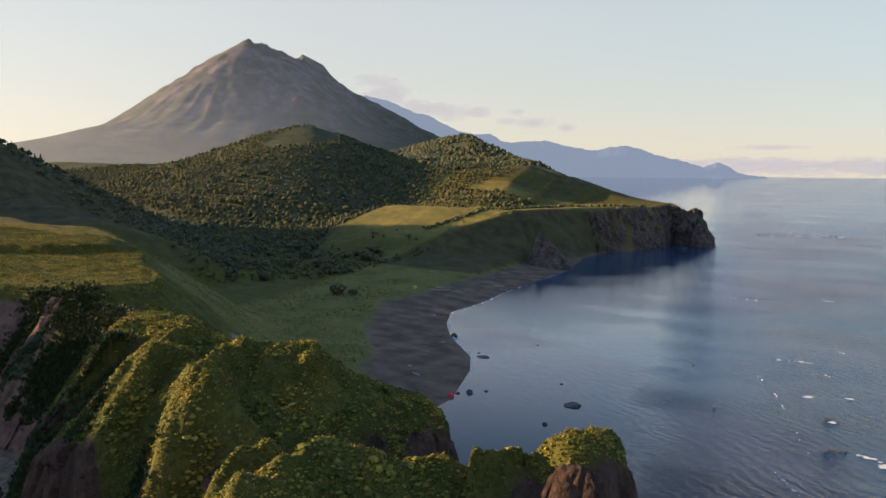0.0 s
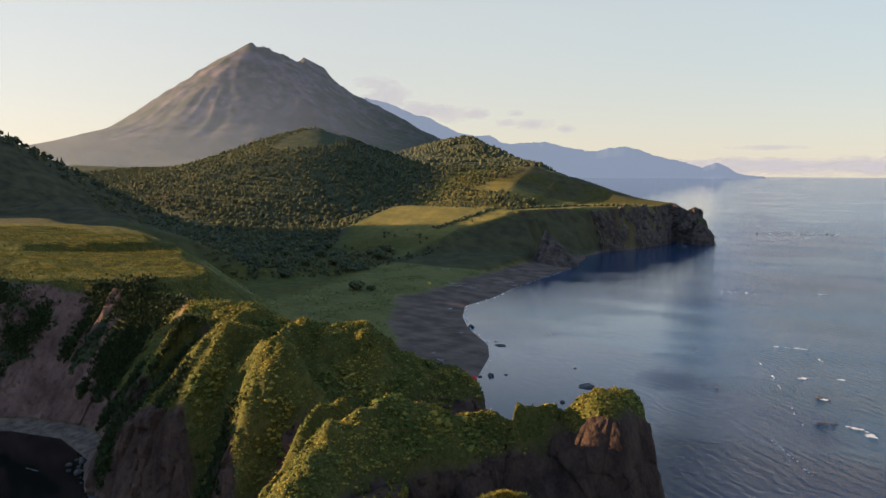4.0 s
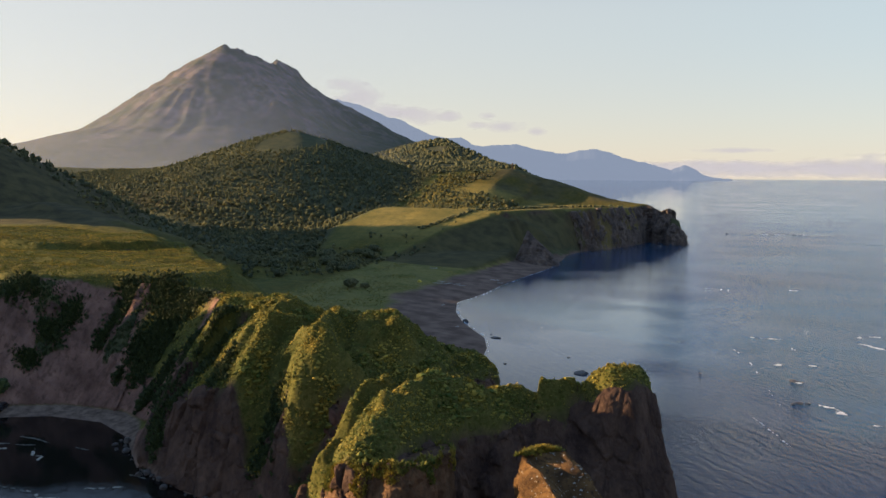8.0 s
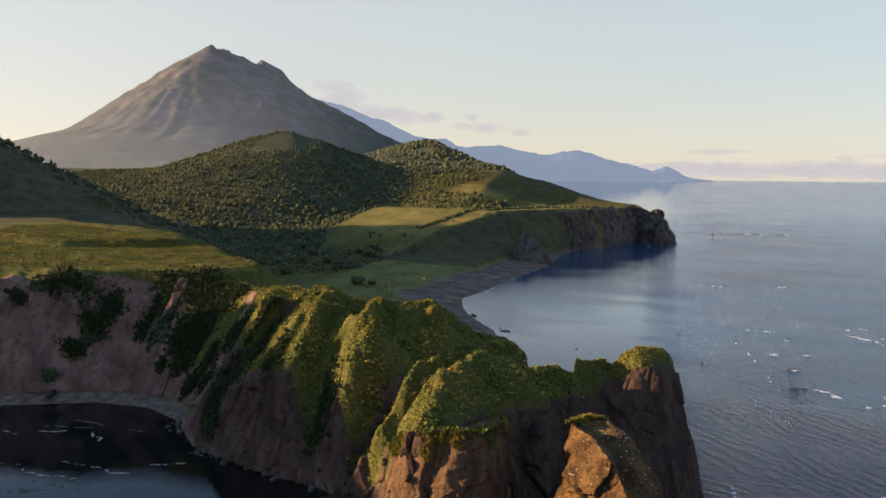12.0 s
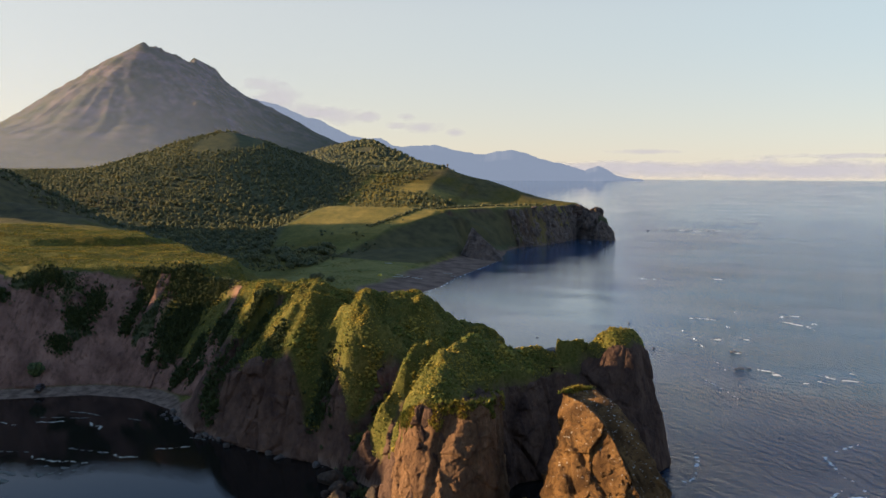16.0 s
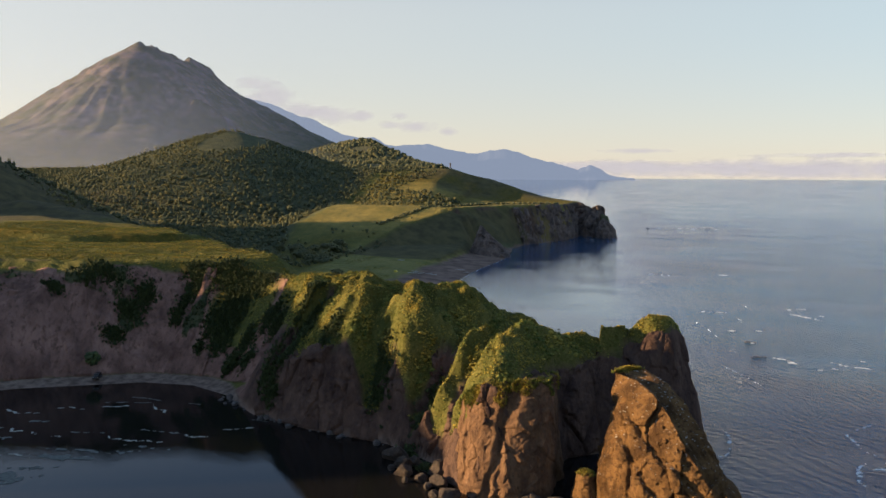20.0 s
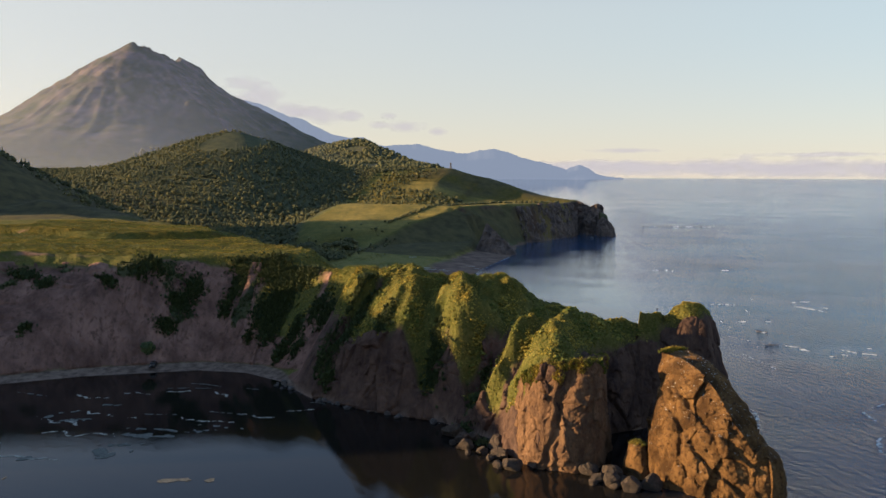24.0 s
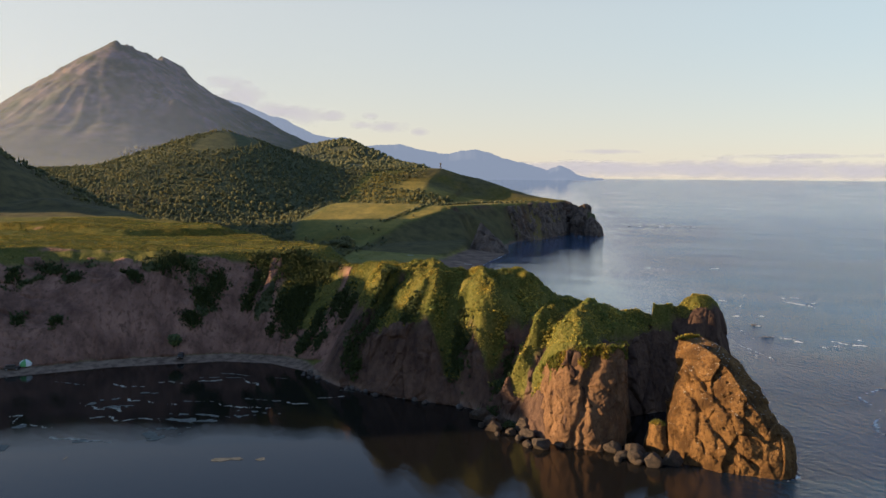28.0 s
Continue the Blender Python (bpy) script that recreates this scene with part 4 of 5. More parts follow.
def grove(name, x, y, z, tall, conif, count, rng):
    """Many trees in one mesh: rounded crowns of a few clumps, or tapering conifers."""
    n = len(x)
    k = np.arange(count)[None]
    h = tall[:, None]
    turn, out = rng.uniform(0, 6.283, (n, count)), rng.uniform(0.05, 0.32, (n, count)) * (k > 0)
    zc = np.where(conif[:, None], 0.16 + 0.72 * k / (count - 1), rng.uniform(0.35, 0.62, (n, count)) + 0.14 * (k == 0))
    rad = np.where(conif[:, None], 0.21 - 0.16 * k / (count - 1), rng.uniform(0.17, 0.29, (n, count)) + 0.06 * (k == 0))
    out = np.where(conif[:, None], 0.0, out)
    cx, cy, cz = x[:, None] + h * out * np.cos(turn), y[:, None] + h * out * np.sin(turn), z[:, None] + h * zc
    size = np.stack([h * rad, h * rad, h * np.where(conif[:, None], 0.95 / count, rad * 0.85)], -1)
    tint = np.repeat(np.clip(rng.uniform(0, 1, n) ** 1.3 * np.where(conif, 0.45, 1.0), 0, 1), count)
    return blobs(name, np.stack([cx, cy, cz], -1).reshape(-1, 3), size.reshape(-1, 3), tree_mat, rng, 0.38, tint=tint)


rng = np.random.default_rng(5)
tx, ty = np.meshgrid(np.arange(-1080, -215, 4.4), np.arange(430, 1120, 4.4))
tx, ty = tx.ravel() + rng.uniform(-2.4, 2.4, tx.size), ty.ravel() + rng.uniform(-2.4, 2.4, ty.size)
up = -0.55 * (tx + 240) + 0.835 * (ty - 480)
patch = fbm(tx, ty, size=70, octaves=3, seed=81)
fdist, rdist = signed(tx, ty, FIELDS), signed(tx, ty, RAMP)
pick = rng.uniform(0, 1, len(tx))
bare = np.hypot((tx + 618) * 1.5, (ty - 885) * 0.8) < 50 + 22 * patch
bare |= (tx > -376 + 30 * patch) & (ty > 850) & (pick < 0.97)
bare |= (tx > -300) & (ty > 690)
bare |= (np.hypot(tx + 610, ty - 430) < 225) & (pick < 0.5)
ok = ~bare & (up > 150 + 60 * patch) & (fdist < -5) & (rdist < -14 + 8 * patch)
ok |= ~bare & (fdist > 0) & (ty > 800 + 25 * patch + 0.2 * (tx + 330))
ok |= ~bare & (fdist > -5) & (pick < 0.03)
scrub = (up > 30 + 45 * patch) & (up < 170) & (tx < -268) & (ty < 720) & (fdist < -8) & (tx > -640) & (signed(tx, ty, PLATEAU) < -42) & ((rdist < -6) | (pick < 0.08))
ok |= scrub & (pick < 0.75)
ok &= ~((up > 140) & (pick > 0.93))
tx, ty, up, scrub = tx[ok], ty[ok], up[ok], scrub[ok]
tz = height(tx, ty)
k = tz > 4
tx, ty, tz, scrub, up = tx[k], ty[k], tz[k], scrub[k], up[k]
conif = (rng.uniform(0, 1, len(tx)) < 0.14 + 0.2 * (fbm(tx, ty, size=90, octaves=2, seed=84) > 0.1)) & ~scrub
hgt = (2.2 + 3.2 * rng.uniform(0, 1, len(tx)) ** 1.5) * np.where(scrub, 0.75, 1.0) * np.where(conif, 1.2, 1.0) * np.where(up < 340, 1.12, 1.0)
nr = up < 480
forest = grove("forest", tx[nr], ty[nr], tz[nr] - 0.3, hgt[nr], conif[nr], 5, rng)
tagged(forest, "dense dark-green mixed woodland covering the hills", "forest", kind="stuff")
forest = grove("forest_ridge", tx[~nr], ty[~nr], tz[~nr] - 0.3, hgt[~nr], conif[~nr], 3, rng)
tagged(forest, "dense woodland on the upper hillsides", "forest", kind="stuff")


fx, fy = rng.uniform(-1500, -430, 15000), rng.uniform(1350, 2050, 15000)
fz = height(fx, fy)
k = (fz > 12) & (fz < np.where(fx > -1010, 150, 108) + 25 * fbm(fx, fy, size=80, seed=82)) & (fbm(fx, fy, size=60, octaves=2, seed=83) > -0.35)
fs = rng.uniform(2.5, 5.0, (k.sum(), 1)) * np.array([1.0, 1.0, 1.1])
wood2 = blobs("distant_forest", np.stack([fx[k], fy[k], fz[k] + 1.5], -1), fs, tree_mat, rng, 0.34)
tagged(wood2, "distant woodland at the foot of the volcano", "forest", kind="stuff")

# ==== helpers for things ====
def part(name, bm, mat, parent=None, label="", smooth=False):
    """Links a bmesh as one mesh object, under a thing or a part."""
    me = bpy.data.meshes.new(name)
    bm.to_mesh(me)
    bm.free()
    me.materials.append(mat)
    if smooth:
        me.polygons.foreach_set("use_smooth", np.ones(len(me.polygons), bool))
    ob = new(name, me)
    ob.parent = parent
    if label:
        tagged(ob, label)
    return ob


def box(size, at=(0, 0, 0), bevel=0.0, taper=1.0):
    """A box on the point at, drawn in towards its top by taper."""
    bm = bmesh.new()
    bmesh.ops.create_cube(bm, size=1.0)
    for v in bm.verts:
        t = taper if v.co.z > 0 else 1.0
        v.co = Vector((v.co.x * size[0] * t, v.co.y * size[1] * t, (v.co.z + 0.5) * size[2])) + Vector(at)
    if bevel:
        bmesh.ops.bevel(bm, geom=bm.edges[:], offset=bevel, segments=2, affect="EDGES")
    return bm


def rod(a, b, r0, r1=None, n=10):
    bm = bmesh.new()
    a, b = Vector(a), Vector(b)
    bmesh.ops.create_cone(bm, cap_ends=True, segments=n, radius1=r0, radius2=r1 or r0, depth=(b - a).length)
    m = Matrix.Translation((a + b) / 2) @ (b - a).to_track_quat("Z", "Y").to_matrix().to_4x4()
    bmesh.ops.transform(bm, matrix=m, verts=bm.verts)
    return bm


def plain(name, color, rough=0.6, metal=0.0, vary=0.12):
    m, nt, bs = material(name)
    dark = tuple(c * (1 - 2 * vary) for c in color)
    nt.links.new(mix(nt, ntex(nt, 0.35, 4), dark, color), bs.inputs["Base Color"])
    bs.inputs["Roughness"].default_value, bs.inputs["Metallic"].default_value = rough, metal
    return m


def thing(name, at, turn, label, category, group=""):
    ob = new(name)
    ob.matrix_world = pose(*at, 0, 0, turn)
    return tagged(ob, label, category, group)


# ==== boulders and sea rocks ====
def boulder(name, at, size, seed, mat, label, category, group, flat=0.75):
    bm = bmesh.new()
    bmesh.ops.create_icosphere(bm, subdivisions=4, radius=1.0)
    co = np.array([v.co[:] for v in bm.verts])
    d = 0.30 * fbm(*(co.T * 1.0 + seed * 3.1), size=0.9, octaves=4, seed=seed) + 0.16 * ridged(*(co.T + seed), size=0.6, octaves=3, seed=seed + 3)
    co = co * (1 + d[:, None])
    pick = np.random.default_rng(seed)
    for _ in range(9):  # broken planes
        nrm = pick.normal(0, 1, 3)
        nrm /= np.linalg.norm(nrm)
        over = np.maximum(0, co @ nrm - pick.uniform(0.62, 0.9))
        co = co - over[:, None] * nrm * 0.9
    for v, c in zip(bm.verts, co * np.array([size, size * 0.85, size * flat])):
        v.co = c
    ob = part(name, bm, mat)
    ob.matrix_world = pose(*at, 0, 0, seed * 47 % 360)
    return tagged(ob, label, category, group)


wet_mat, nt, bs = material("wet_rock")
nt.links.new(mix(nt, ntex(nt, 0.8, 6), (0.03, 0.026, 0.025), (0.10, 0.085, 0.075)), bs.inputs["Base Color"])
bs.inputs["Roughness"].default_value = 0.55
bump(nt, ntex(nt, 0.4, 6), 0.7, 0.25, bs)
grey_mat, nt, bs = material("boulder_rock")
nt.links.new(mix(nt, ntex(nt, 0.9, 7), (0.034, 0.024, 0.017), (0.092, 0.062, 0.042)), bs.inputs["Base Color"])
bs.inputs["Roughness"].default_value = 0.9
bump(nt, ntex(nt, 0.5, 8, 0.72), 1.0, 0.5, bs)

FOOT = [(-58.5, 196.5, 2.4), (-54.0, 194.5, 1.5), (-52.0, 199.5, 2.7), (-49.0, 193.5, 2.2), (-44.8, 187.6, 2.5), (-47.5, 187.4, 1.4), (-56.5, 192.5, 0.9),
        (-61.0, 200.5, 2.2), (-64.5, 204.5, 3.0), (-51.0, 191.5, 1.1), (-62.5, 198.0, 1.0), (-59.0, 202.5, 1.8)]
for i, (x, y, r) in enumerate(FOOT):
    boulder("boulder", (x, y, r * 0.30), r, 100 + i, grey_mat, "rough grey-brown boulder in the shallows below the cliff", "boulder", "boulders at the cliff foot")
GAP = [(-28.5, 190.8, 2.2), (-25.8, 187.8, 1.6), (-23.0, 187.0, 2.4), (-24.0, 191.0, 2.6), (-20.0, 187.2, 1.9), (-18.6, 185.2, 2.5), (-15.0, 187.6, 2.6), (-26.5, 185.3, 1.1), (-22.0, 184.6, 1.2)]
for i, (x, y, r) in enumerate(GAP):
    boulder("boulder", (x, y, r * 0.32), r, 130 + i, grey_mat, "rough brown boulder heaped between cliff and sea stack", "boulder", "boulders beside the sea stack")
for i in range(46):
    u = rng.uniform(0, 1)
    x, y = -133 + 72 * u + rng.normal(0, 0.6), float(np.interp(-133 + 72 * u, [-133, -114, -94, -71, -61], [231.5, 219.5, 214.6, 212.2, 203])) - rng.uniform(-0.8, 1.0) ** 3 * 3.0
    r = 0.22 + 1.1 * rng.uniform(0, 1) ** 2.5
    boulder("stone", (x, y, 0.25 * r), r, 160 + i, wet_mat, "small dark wet stone along the cliff foot", "stone", "stones along the cliff foot")
block = crag("rock_block", [(-22, 196.5), (-20.6, 192.3), (-17.2, 191.4), (-15.6, 194.5), (-17.2, 198.2)], [(-20.8, 195.8, 6.3), (-20.0, 193.4, 6.4), (-18.0, 193.0, 6.7), (-17.0, 194.8, 6.6), (-18.0, 197.0, 6.3)], 64, 30, 0.35, stone_mat, 1.6, 77)
tagged(block, "squat orange rock block with a grassy top", "rock")
REEF = [(-58, 352, 2.6, 0.35), (-57.5, 332, 0.9, 0.6), (-89, 348, 1.3, 0.7), (-91.5, 345.5, 0.8, 0.5), (-85.5, 352, 0.7, 0.4), (-134.6, 417, 1.6, 0.7), (-107.8, 391, 2.2, 0.25), (-112, 396, 0.6, 0.4),
        (4, 376.5, 1.5, 0.2), (6.5, 376, 0.8, 0.2), (8.5, 349.5, 1.2, 0.25), (10.5, 350.5, 0.9, 0.2), (7.0, 348.2, 0.8, 0.25), (-64, 1085, 2.0, 0.4), (-70, 1088, 1.4, 0.4), (-137, 1060, 1.8, 0.4),
        (-168, 918, 4.0, 0.6), (-176, 905, 4.5, 0.5), (-160, 850, 2.5, 0.5), (-42, 420, 0.8, 0.4), (-24, 372, 0.7, 0.4), (-175, 572, 0.9, 0.6), (-70, 372, 0.7, 0.4), (-100, 420, 0.6, 0.4)]
for i, (x, y, r, f) in enumerate(REEF):
    boulder("sea_rock", (x, y, 0.0), r, 220 + i, wet_mat, "dark wet rock breaking the water surface", "sea rock", "rocks off the beach", f)

# rocks that end the far headland
horn = crag("headland_rock", [(-182, 905), (-178, 893), (-164, 894), (-156, 905), (-160, 922), (-175, 928)], [(-176, 909, 26), (-172, 904, 30), (-165, 906, 33), (-162, 912, 30), (-165, 918, 28), (-172, 920, 26)], 120, 60, 2.6, brown_mat, 2.0, 83)
tagged(horn, "brown horned crag at the end of the far headland", "crag")
knuckle = crag("tip_rock", [(-164, 888), (-159, 874), (-149, 873), (-142, 884), (-146, 898), (-157, 901)], [(-159, 886, 17), (-156, 882, 20), (-151, 882, 19), (-148, 886, 15), (-150, 891, 15), (-156, 893, 17)], 120, 60, 2.0, brown_mat, 2.2, 85)
tagged(knuckle, "blunt brown rock standing in the sea off the headland", "crag")
spire = crag("slope_rock", [(-216, 652), (-206, 640), (-190, 640), (-180, 650), (-186, 666), (-206, 670)], [(-210, 658, 19), (-206, 654, 24), (-200, 652, 19), (-192, 654, 11), (-195, 661, 11), (-205, 663, 18)], 120, 60, 1.8, brown_mat, 1.0, 87)
tagged(spire, "pointed brown outcrop at the foot of the grassy slope", "outcrop")

# ==== shrubs on the cliffs ====
leaf_mat, nt, bs = material("shrub_leaves")
rnd = nt.nodes.new("ShaderNodeNewGeometry").outputs["Random Per Island"]
nt.links.new(mix(nt, rnd, (0.018, 0.032, 0.008), (0.060, 0.080, 0.018)), bs.inputs["Base Color"])
bs.inputs["Roughness"].default_value = 0.85


def thicket(at, spread, count, seed, tall=1.0, label="dark-green shrubs clinging to the clay cliff", group="shrubs on the cliff"):
    r = np.random.default_rng(seed)
    count = int(count * (3.0 if tall < 1.5 else 2.0))
    x, y = at[0] + r.normal(0, spread[0] * 0.42, count), at[1] + r.normal(0, spread[1] * 0.42, count)
    z = height(x, y)
    count = len(x)
    s = r.uniform(0.28, 0.72, (count, 1)) * np.array([1.0, 1.0, 0.9]) * tall
    at3 = np.stack([x, y, z + s[:, 2] * r.uniform(0.0, 1.2, count)], -1)
    ob = fans("shrub", np.concatenate([at3, at3 + r.normal(0, 0.3, at3.shape)]), np.concatenate([s, s]) * 1.15, leaf_mat, r)
    return tagged(ob, label, "shrub", group)


THICKETS = [(-206.7, 239.7, 5, 2, 90), (-198.7, 246.6, 6, 3, 160), (-196, 251, 8, 3, 160), (-225.3, 231, 3, 3, 60), (-183, 248.2, 5, 3, 150), (-180.8, 253.7, 4, 4, 130), (-182, 241.9, 3, 2, 60),
            (-184.3, 240.2, 3, 2, 60), (-167.6, 264.9, 7, 4, 200), (-156.8, 267, 7, 5, 320), (-149.8, 263, 6, 6, 340), (-149.4, 258, 5, 6, 300), (-149, 253.3, 4, 5, 220), (-153.7, 255.5, 5, 5, 220),
            (-166.3, 258.9, 4, 5, 150), (-168, 254.3, 3, 3, 90), (-229.3, 210, 3, 4, 60), (-217.6, 215, 2.5, 2.5, 50), (-155.8, 249.4, 2, 2, 50), (-112, 226.5, 4, 4, 130), (-107.8, 227.5, 4, 4, 160),
            (-109, 222.5, 3, 3, 110), (-64, 206.5, 4, 3, 140), (-57, 201, 3, 3, 110), (-236, 232, 7, 3, 110), (-143, 266, 6, 5, 200), (-75, 219, 4, 4, 130), (-60, 213, 4, 4, 130), (-244, 222, 3, 4, 60), (-106.5, 238, 3, 5, 170), (-107, 232, 3, 4, 130), (-126, 250, 4, 4, 150), (-132, 254, 4, 4, 150), (-138, 251, 3, 4, 120), (-134, 245, 2.5, 3, 80), (-141, 246, 3, 3, 110), (-77, 223, 2.5, 4, 90), (-61, 219, 2.5, 4, 90), (-93, 225, 3, 4, 90)]
for i, (x, y, a, b, n) in enumerate(THICKETS):
    thicket((x, y), (a, b), n, 300 + i)
r = np.random.default_rng(77)
spot = np.concatenate(SCRUB_AT)
spot = spot[r.uniform(0, 1, len(spot)) < 0.42]
scrub_leaves = fans("cliff_scrub", spot + r.normal(0, 0.15, spot.shape), r.uniform(0.3, 0.85, (len(spot), 1)) * np.ones(3), leaf_mat, r)
tagged(scrub_leaves, "dark-green scrub hanging down the clay cliff", "scrub", kind="stuff")
tree = thing("tree", (-184, 233.2, 2.4), 0, "small round green tree behind the parked car", "tree")
bark_mat = plain("bark", (0.09, 0.065, 0.045), 0.9)
part("trunk", rod((0, 0, -0.5), (0.2, 0, 2.6), 0.22, 0.13), bark_mat, tree)
r = np.random.default_rng(9)
q = r.normal(0, 1, (170, 3))
q = q / np.linalg.norm(q, axis=1, keepdims=True) * r.uniform(0.3, 1, (170, 1)) ** 0.5
crown = blobs("crown", q * np.array([2.4, 2.3, 2.2]) + np.array([0, 0, 3.6]), r.uniform(0.3, 0.65, (170, 1)) * np.ones(3), leaf_mat, r, 0.35)
crown.parent = tree
def bush(at, tall, wide, seed, label, group):
    """A round-crowned tree: short tapered trunk, limbs and a crown of many leaf clumps."""
    r = np.random.default_rng(seed)
    ob = thing("tree", at, r.uniform(0, 360), label, "tree", group)
    part("trunk", rod((0, 0, -0.4), (0.1 * wide, 0, tall * 0.5), 0.05 * tall, 0.025 * tall, 8), bark_mat, ob)
    for k in range(3):
        a = k * 2.1 + r.uniform(0, 1)
        part("limb", rod((0.04 * wide, 0, tall * 0.25), (0.3 * wide * math.cos(a), 0.3 * wide * math.sin(a), tall * 0.62), 0.025 * tall, 0.01 * tall, 6), bark_mat, ob)
    q = r.normal(0, 1, (110, 3))
    q = q / np.linalg.norm(q, axis=1, keepdims=True) * r.uniform(0.35, 1, (110, 1)) ** 0.5
    q = q * (1 + 0.25 * np.sin(3 * np.arctan2(q[:, 1:2], q[:, 0:1]) + seed))
    crown = blobs("crown", q * np.array([wide * 0.5, wide * 0.5, tall * 0.36]) + np.array([0, 0, tall * 0.6]), r.uniform(0.07, 0.15, (110, 1)) * wide * np.ones(3), tree_mat, r, 0.4, tint=r.uniform(0.0, 0.5, 110))
    crown.parent = ob
    return ob


bush((-226, 458, float(height(-226.0, 458.0))), 4.6, 7.0, 401, "lone round dark-green tree in the valley meadow", "trees in the valley meadow")
bush((-219, 461, float(height(-219.0, 461.0))), 2.6, 4.5, 402, "low dark-green bush beside the lone meadow tree", "trees in the valley meadow")
r = np.random.default_rng(33)
for i in range(34):
    x, y = r.uniform(-372, -268), r.uniform(470, 610)
    if -0.55 * (x + 240) + 0.835 * (y - 480) > 5 and x < -262 - 0.22 * (y - 470):
        bush((x, y, float(height(x, y)) - 0.2), r.uniform(3.2, 6.0), r.uniform(5, 9.5), 410 + i, "rounded grey-green tree on the shaded valley floor", "trees in the valley meadow")
hx = np.linspace(0, 1, 260)
hedge_x = np.interp(hx, [0, 0.35, 0.7, 1], [-290, -272, -240, -196]) + rng.normal(0, 1.6, 260)
hedge_y = np.interp(hx, [0, 0.35, 0.7, 1], [640, 700, 775, 850]) + rng.normal(0, 1.6, 260)
hs = rng.uniform(0.7, 1.5, (260, 1)) * np.ones(3)
hedge = blobs("hedge", np.stack([hedge_x, hedge_y, height(hedge_x, hedge_y) + hs[:, 0] * 0.6], -1), hs, tree_mat, rng)
tagged(hedge, "dark line of low scrub along the headland field", "hedge")


# ==== rough growth on the promontory ====
tuft_mat, nt, bs = material("grass_tuft")
rnd = nt.nodes.new("ShaderNodeNewGeometry").outputs["Random Per Island"]
tone = mix(nt, rnd, (0.056, 0.084, 0.018), (0.20, 0.185, 0.040))
tone = mix(nt, ntex(nt, 7, 4, lo=0.45, hi=0.62), tone, mix(nt, rnd, (0.15, 0.13, 0.022), (0.42, 0.30, 0.055)))
tone = mix(nt, ntex(nt, 1.1, 4, 0.6, lo=0.56, hi=0.68), tone, (0.028, 0.056, 0.014))
nt.links.new(tone, bs.inputs["Base Color"])
bs.inputs["Roughness"].default_value = 0.9
bs.inputs["Specular IOR Level"].default_value = 0.2
through_leaf = node(nt, "ShaderNodeBsdfTranslucent", Color=tone)
leafy = nt.nodes.new("ShaderNodeMixShader")
leafy.inputs[0].default_value = 0.12
nt.links.new(bs.outputs[0], leafy.inputs[1])
nt.links.new(through_leaf.outputs[0], leafy.inputs[2])
nt.links.new(leafy.outputs[0], nt.nodes["Material Output"].inputs[0])


def ground_at(x, y):
    """Height and slope of the finished ground sheet near a place, from its own grid."""
    i, j = np.clip(np.searchsorted(gy, y), 1, len(gy) - 1), np.clip(np.searchsorted(gx, x), 1, len(gx) - 1)
    a, b = (y - gy[i - 1]) / (gy[i] - gy[i - 1]), (x - gx[j - 1]) / (gx[j] - gx[j - 1])
    z = (PZ[i - 1, j - 1] * (1 - b) + PZ[i - 1, j] * b) * (1 - a) + (PZ[i, j - 1] * (1 - b) + PZ[i, j] * b) * a
    return x, y, z, SLOPE[i, j], rock_m[i, j]


tx, ty = rng.uniform(-142, -4, 150000), rng.uniform(194, 285, 150000)
qx, qy, qz, qs, qr = ground_at(tx, ty)
ok = (qz > 4.5) & (qr < 0.5) & (rng.uniform(0, 1, len(tx)) < 0.3 + 0.9 * step(-0.2, 0.5, fbm(tx, ty, size=7, octaves=2, seed=91)))
qx, qy, qz = qx[ok], qy[ok], qz[ok]
swell_up = 1 + 0.8 * step(0.1, 0.5, fbm(qx, qy, size=5, octaves=2, seed=92))
cl = rng.uniform(0, 1, len(qx)) < 0.5
ts = (0.12 + 0.30 * rng.uniform(0, 1, cl.sum()) ** 2.5)[:, None] * np.array([1.0, 1.0, 0.55]) * swell_up[cl][:, None]
clumps = blobs("herb_clumps", np.stack([qx[cl], qy[cl], qz[cl] + 0.05 * ts[:, 0]], -1), ts, tuft_mat, rng, 0.5)
tagged(clumps, "lush green and golden herbs covering the promontory", "grass", kind="stuff")
ts = (0.10 + 0.26 * rng.uniform(0, 1, ((~cl).sum(), 1)) ** 1.6) * np.ones(3) * swell_up[~cl][:, None]
tufts = fans("grass_tufts", np.stack([qx[~cl], qy[~cl], qz[~cl] + 0.1], -1), ts, tuft_mat, rng)
tagged(tufts, "seeding grass stems among the promontory herbs", "grass", kind="stuff")

tx, ty = rng.uniform(-330, -138, 70000), rng.uniform(190, 345, 70000)
qx, qy, qz, qs, qr = ground_at(tx, ty)
ok = (signed(tx, ty, PLATEAU) > -1) & (qr < 0.5) & (qz > 28)
qx, qy, qz = qx[ok], qy[ok], qz[ok]
ts = (0.14 + 0.3 * rng.uniform(0, 1, (len(qx), 1)) ** 2) * np.ones(3)
blades = fans("plateau_grass", np.stack([qx, qy, qz], -1), ts, tuft_mat, rng)
tagged(blades, "uneven golden-green grass of the plateau", "grass", kind="stuff")

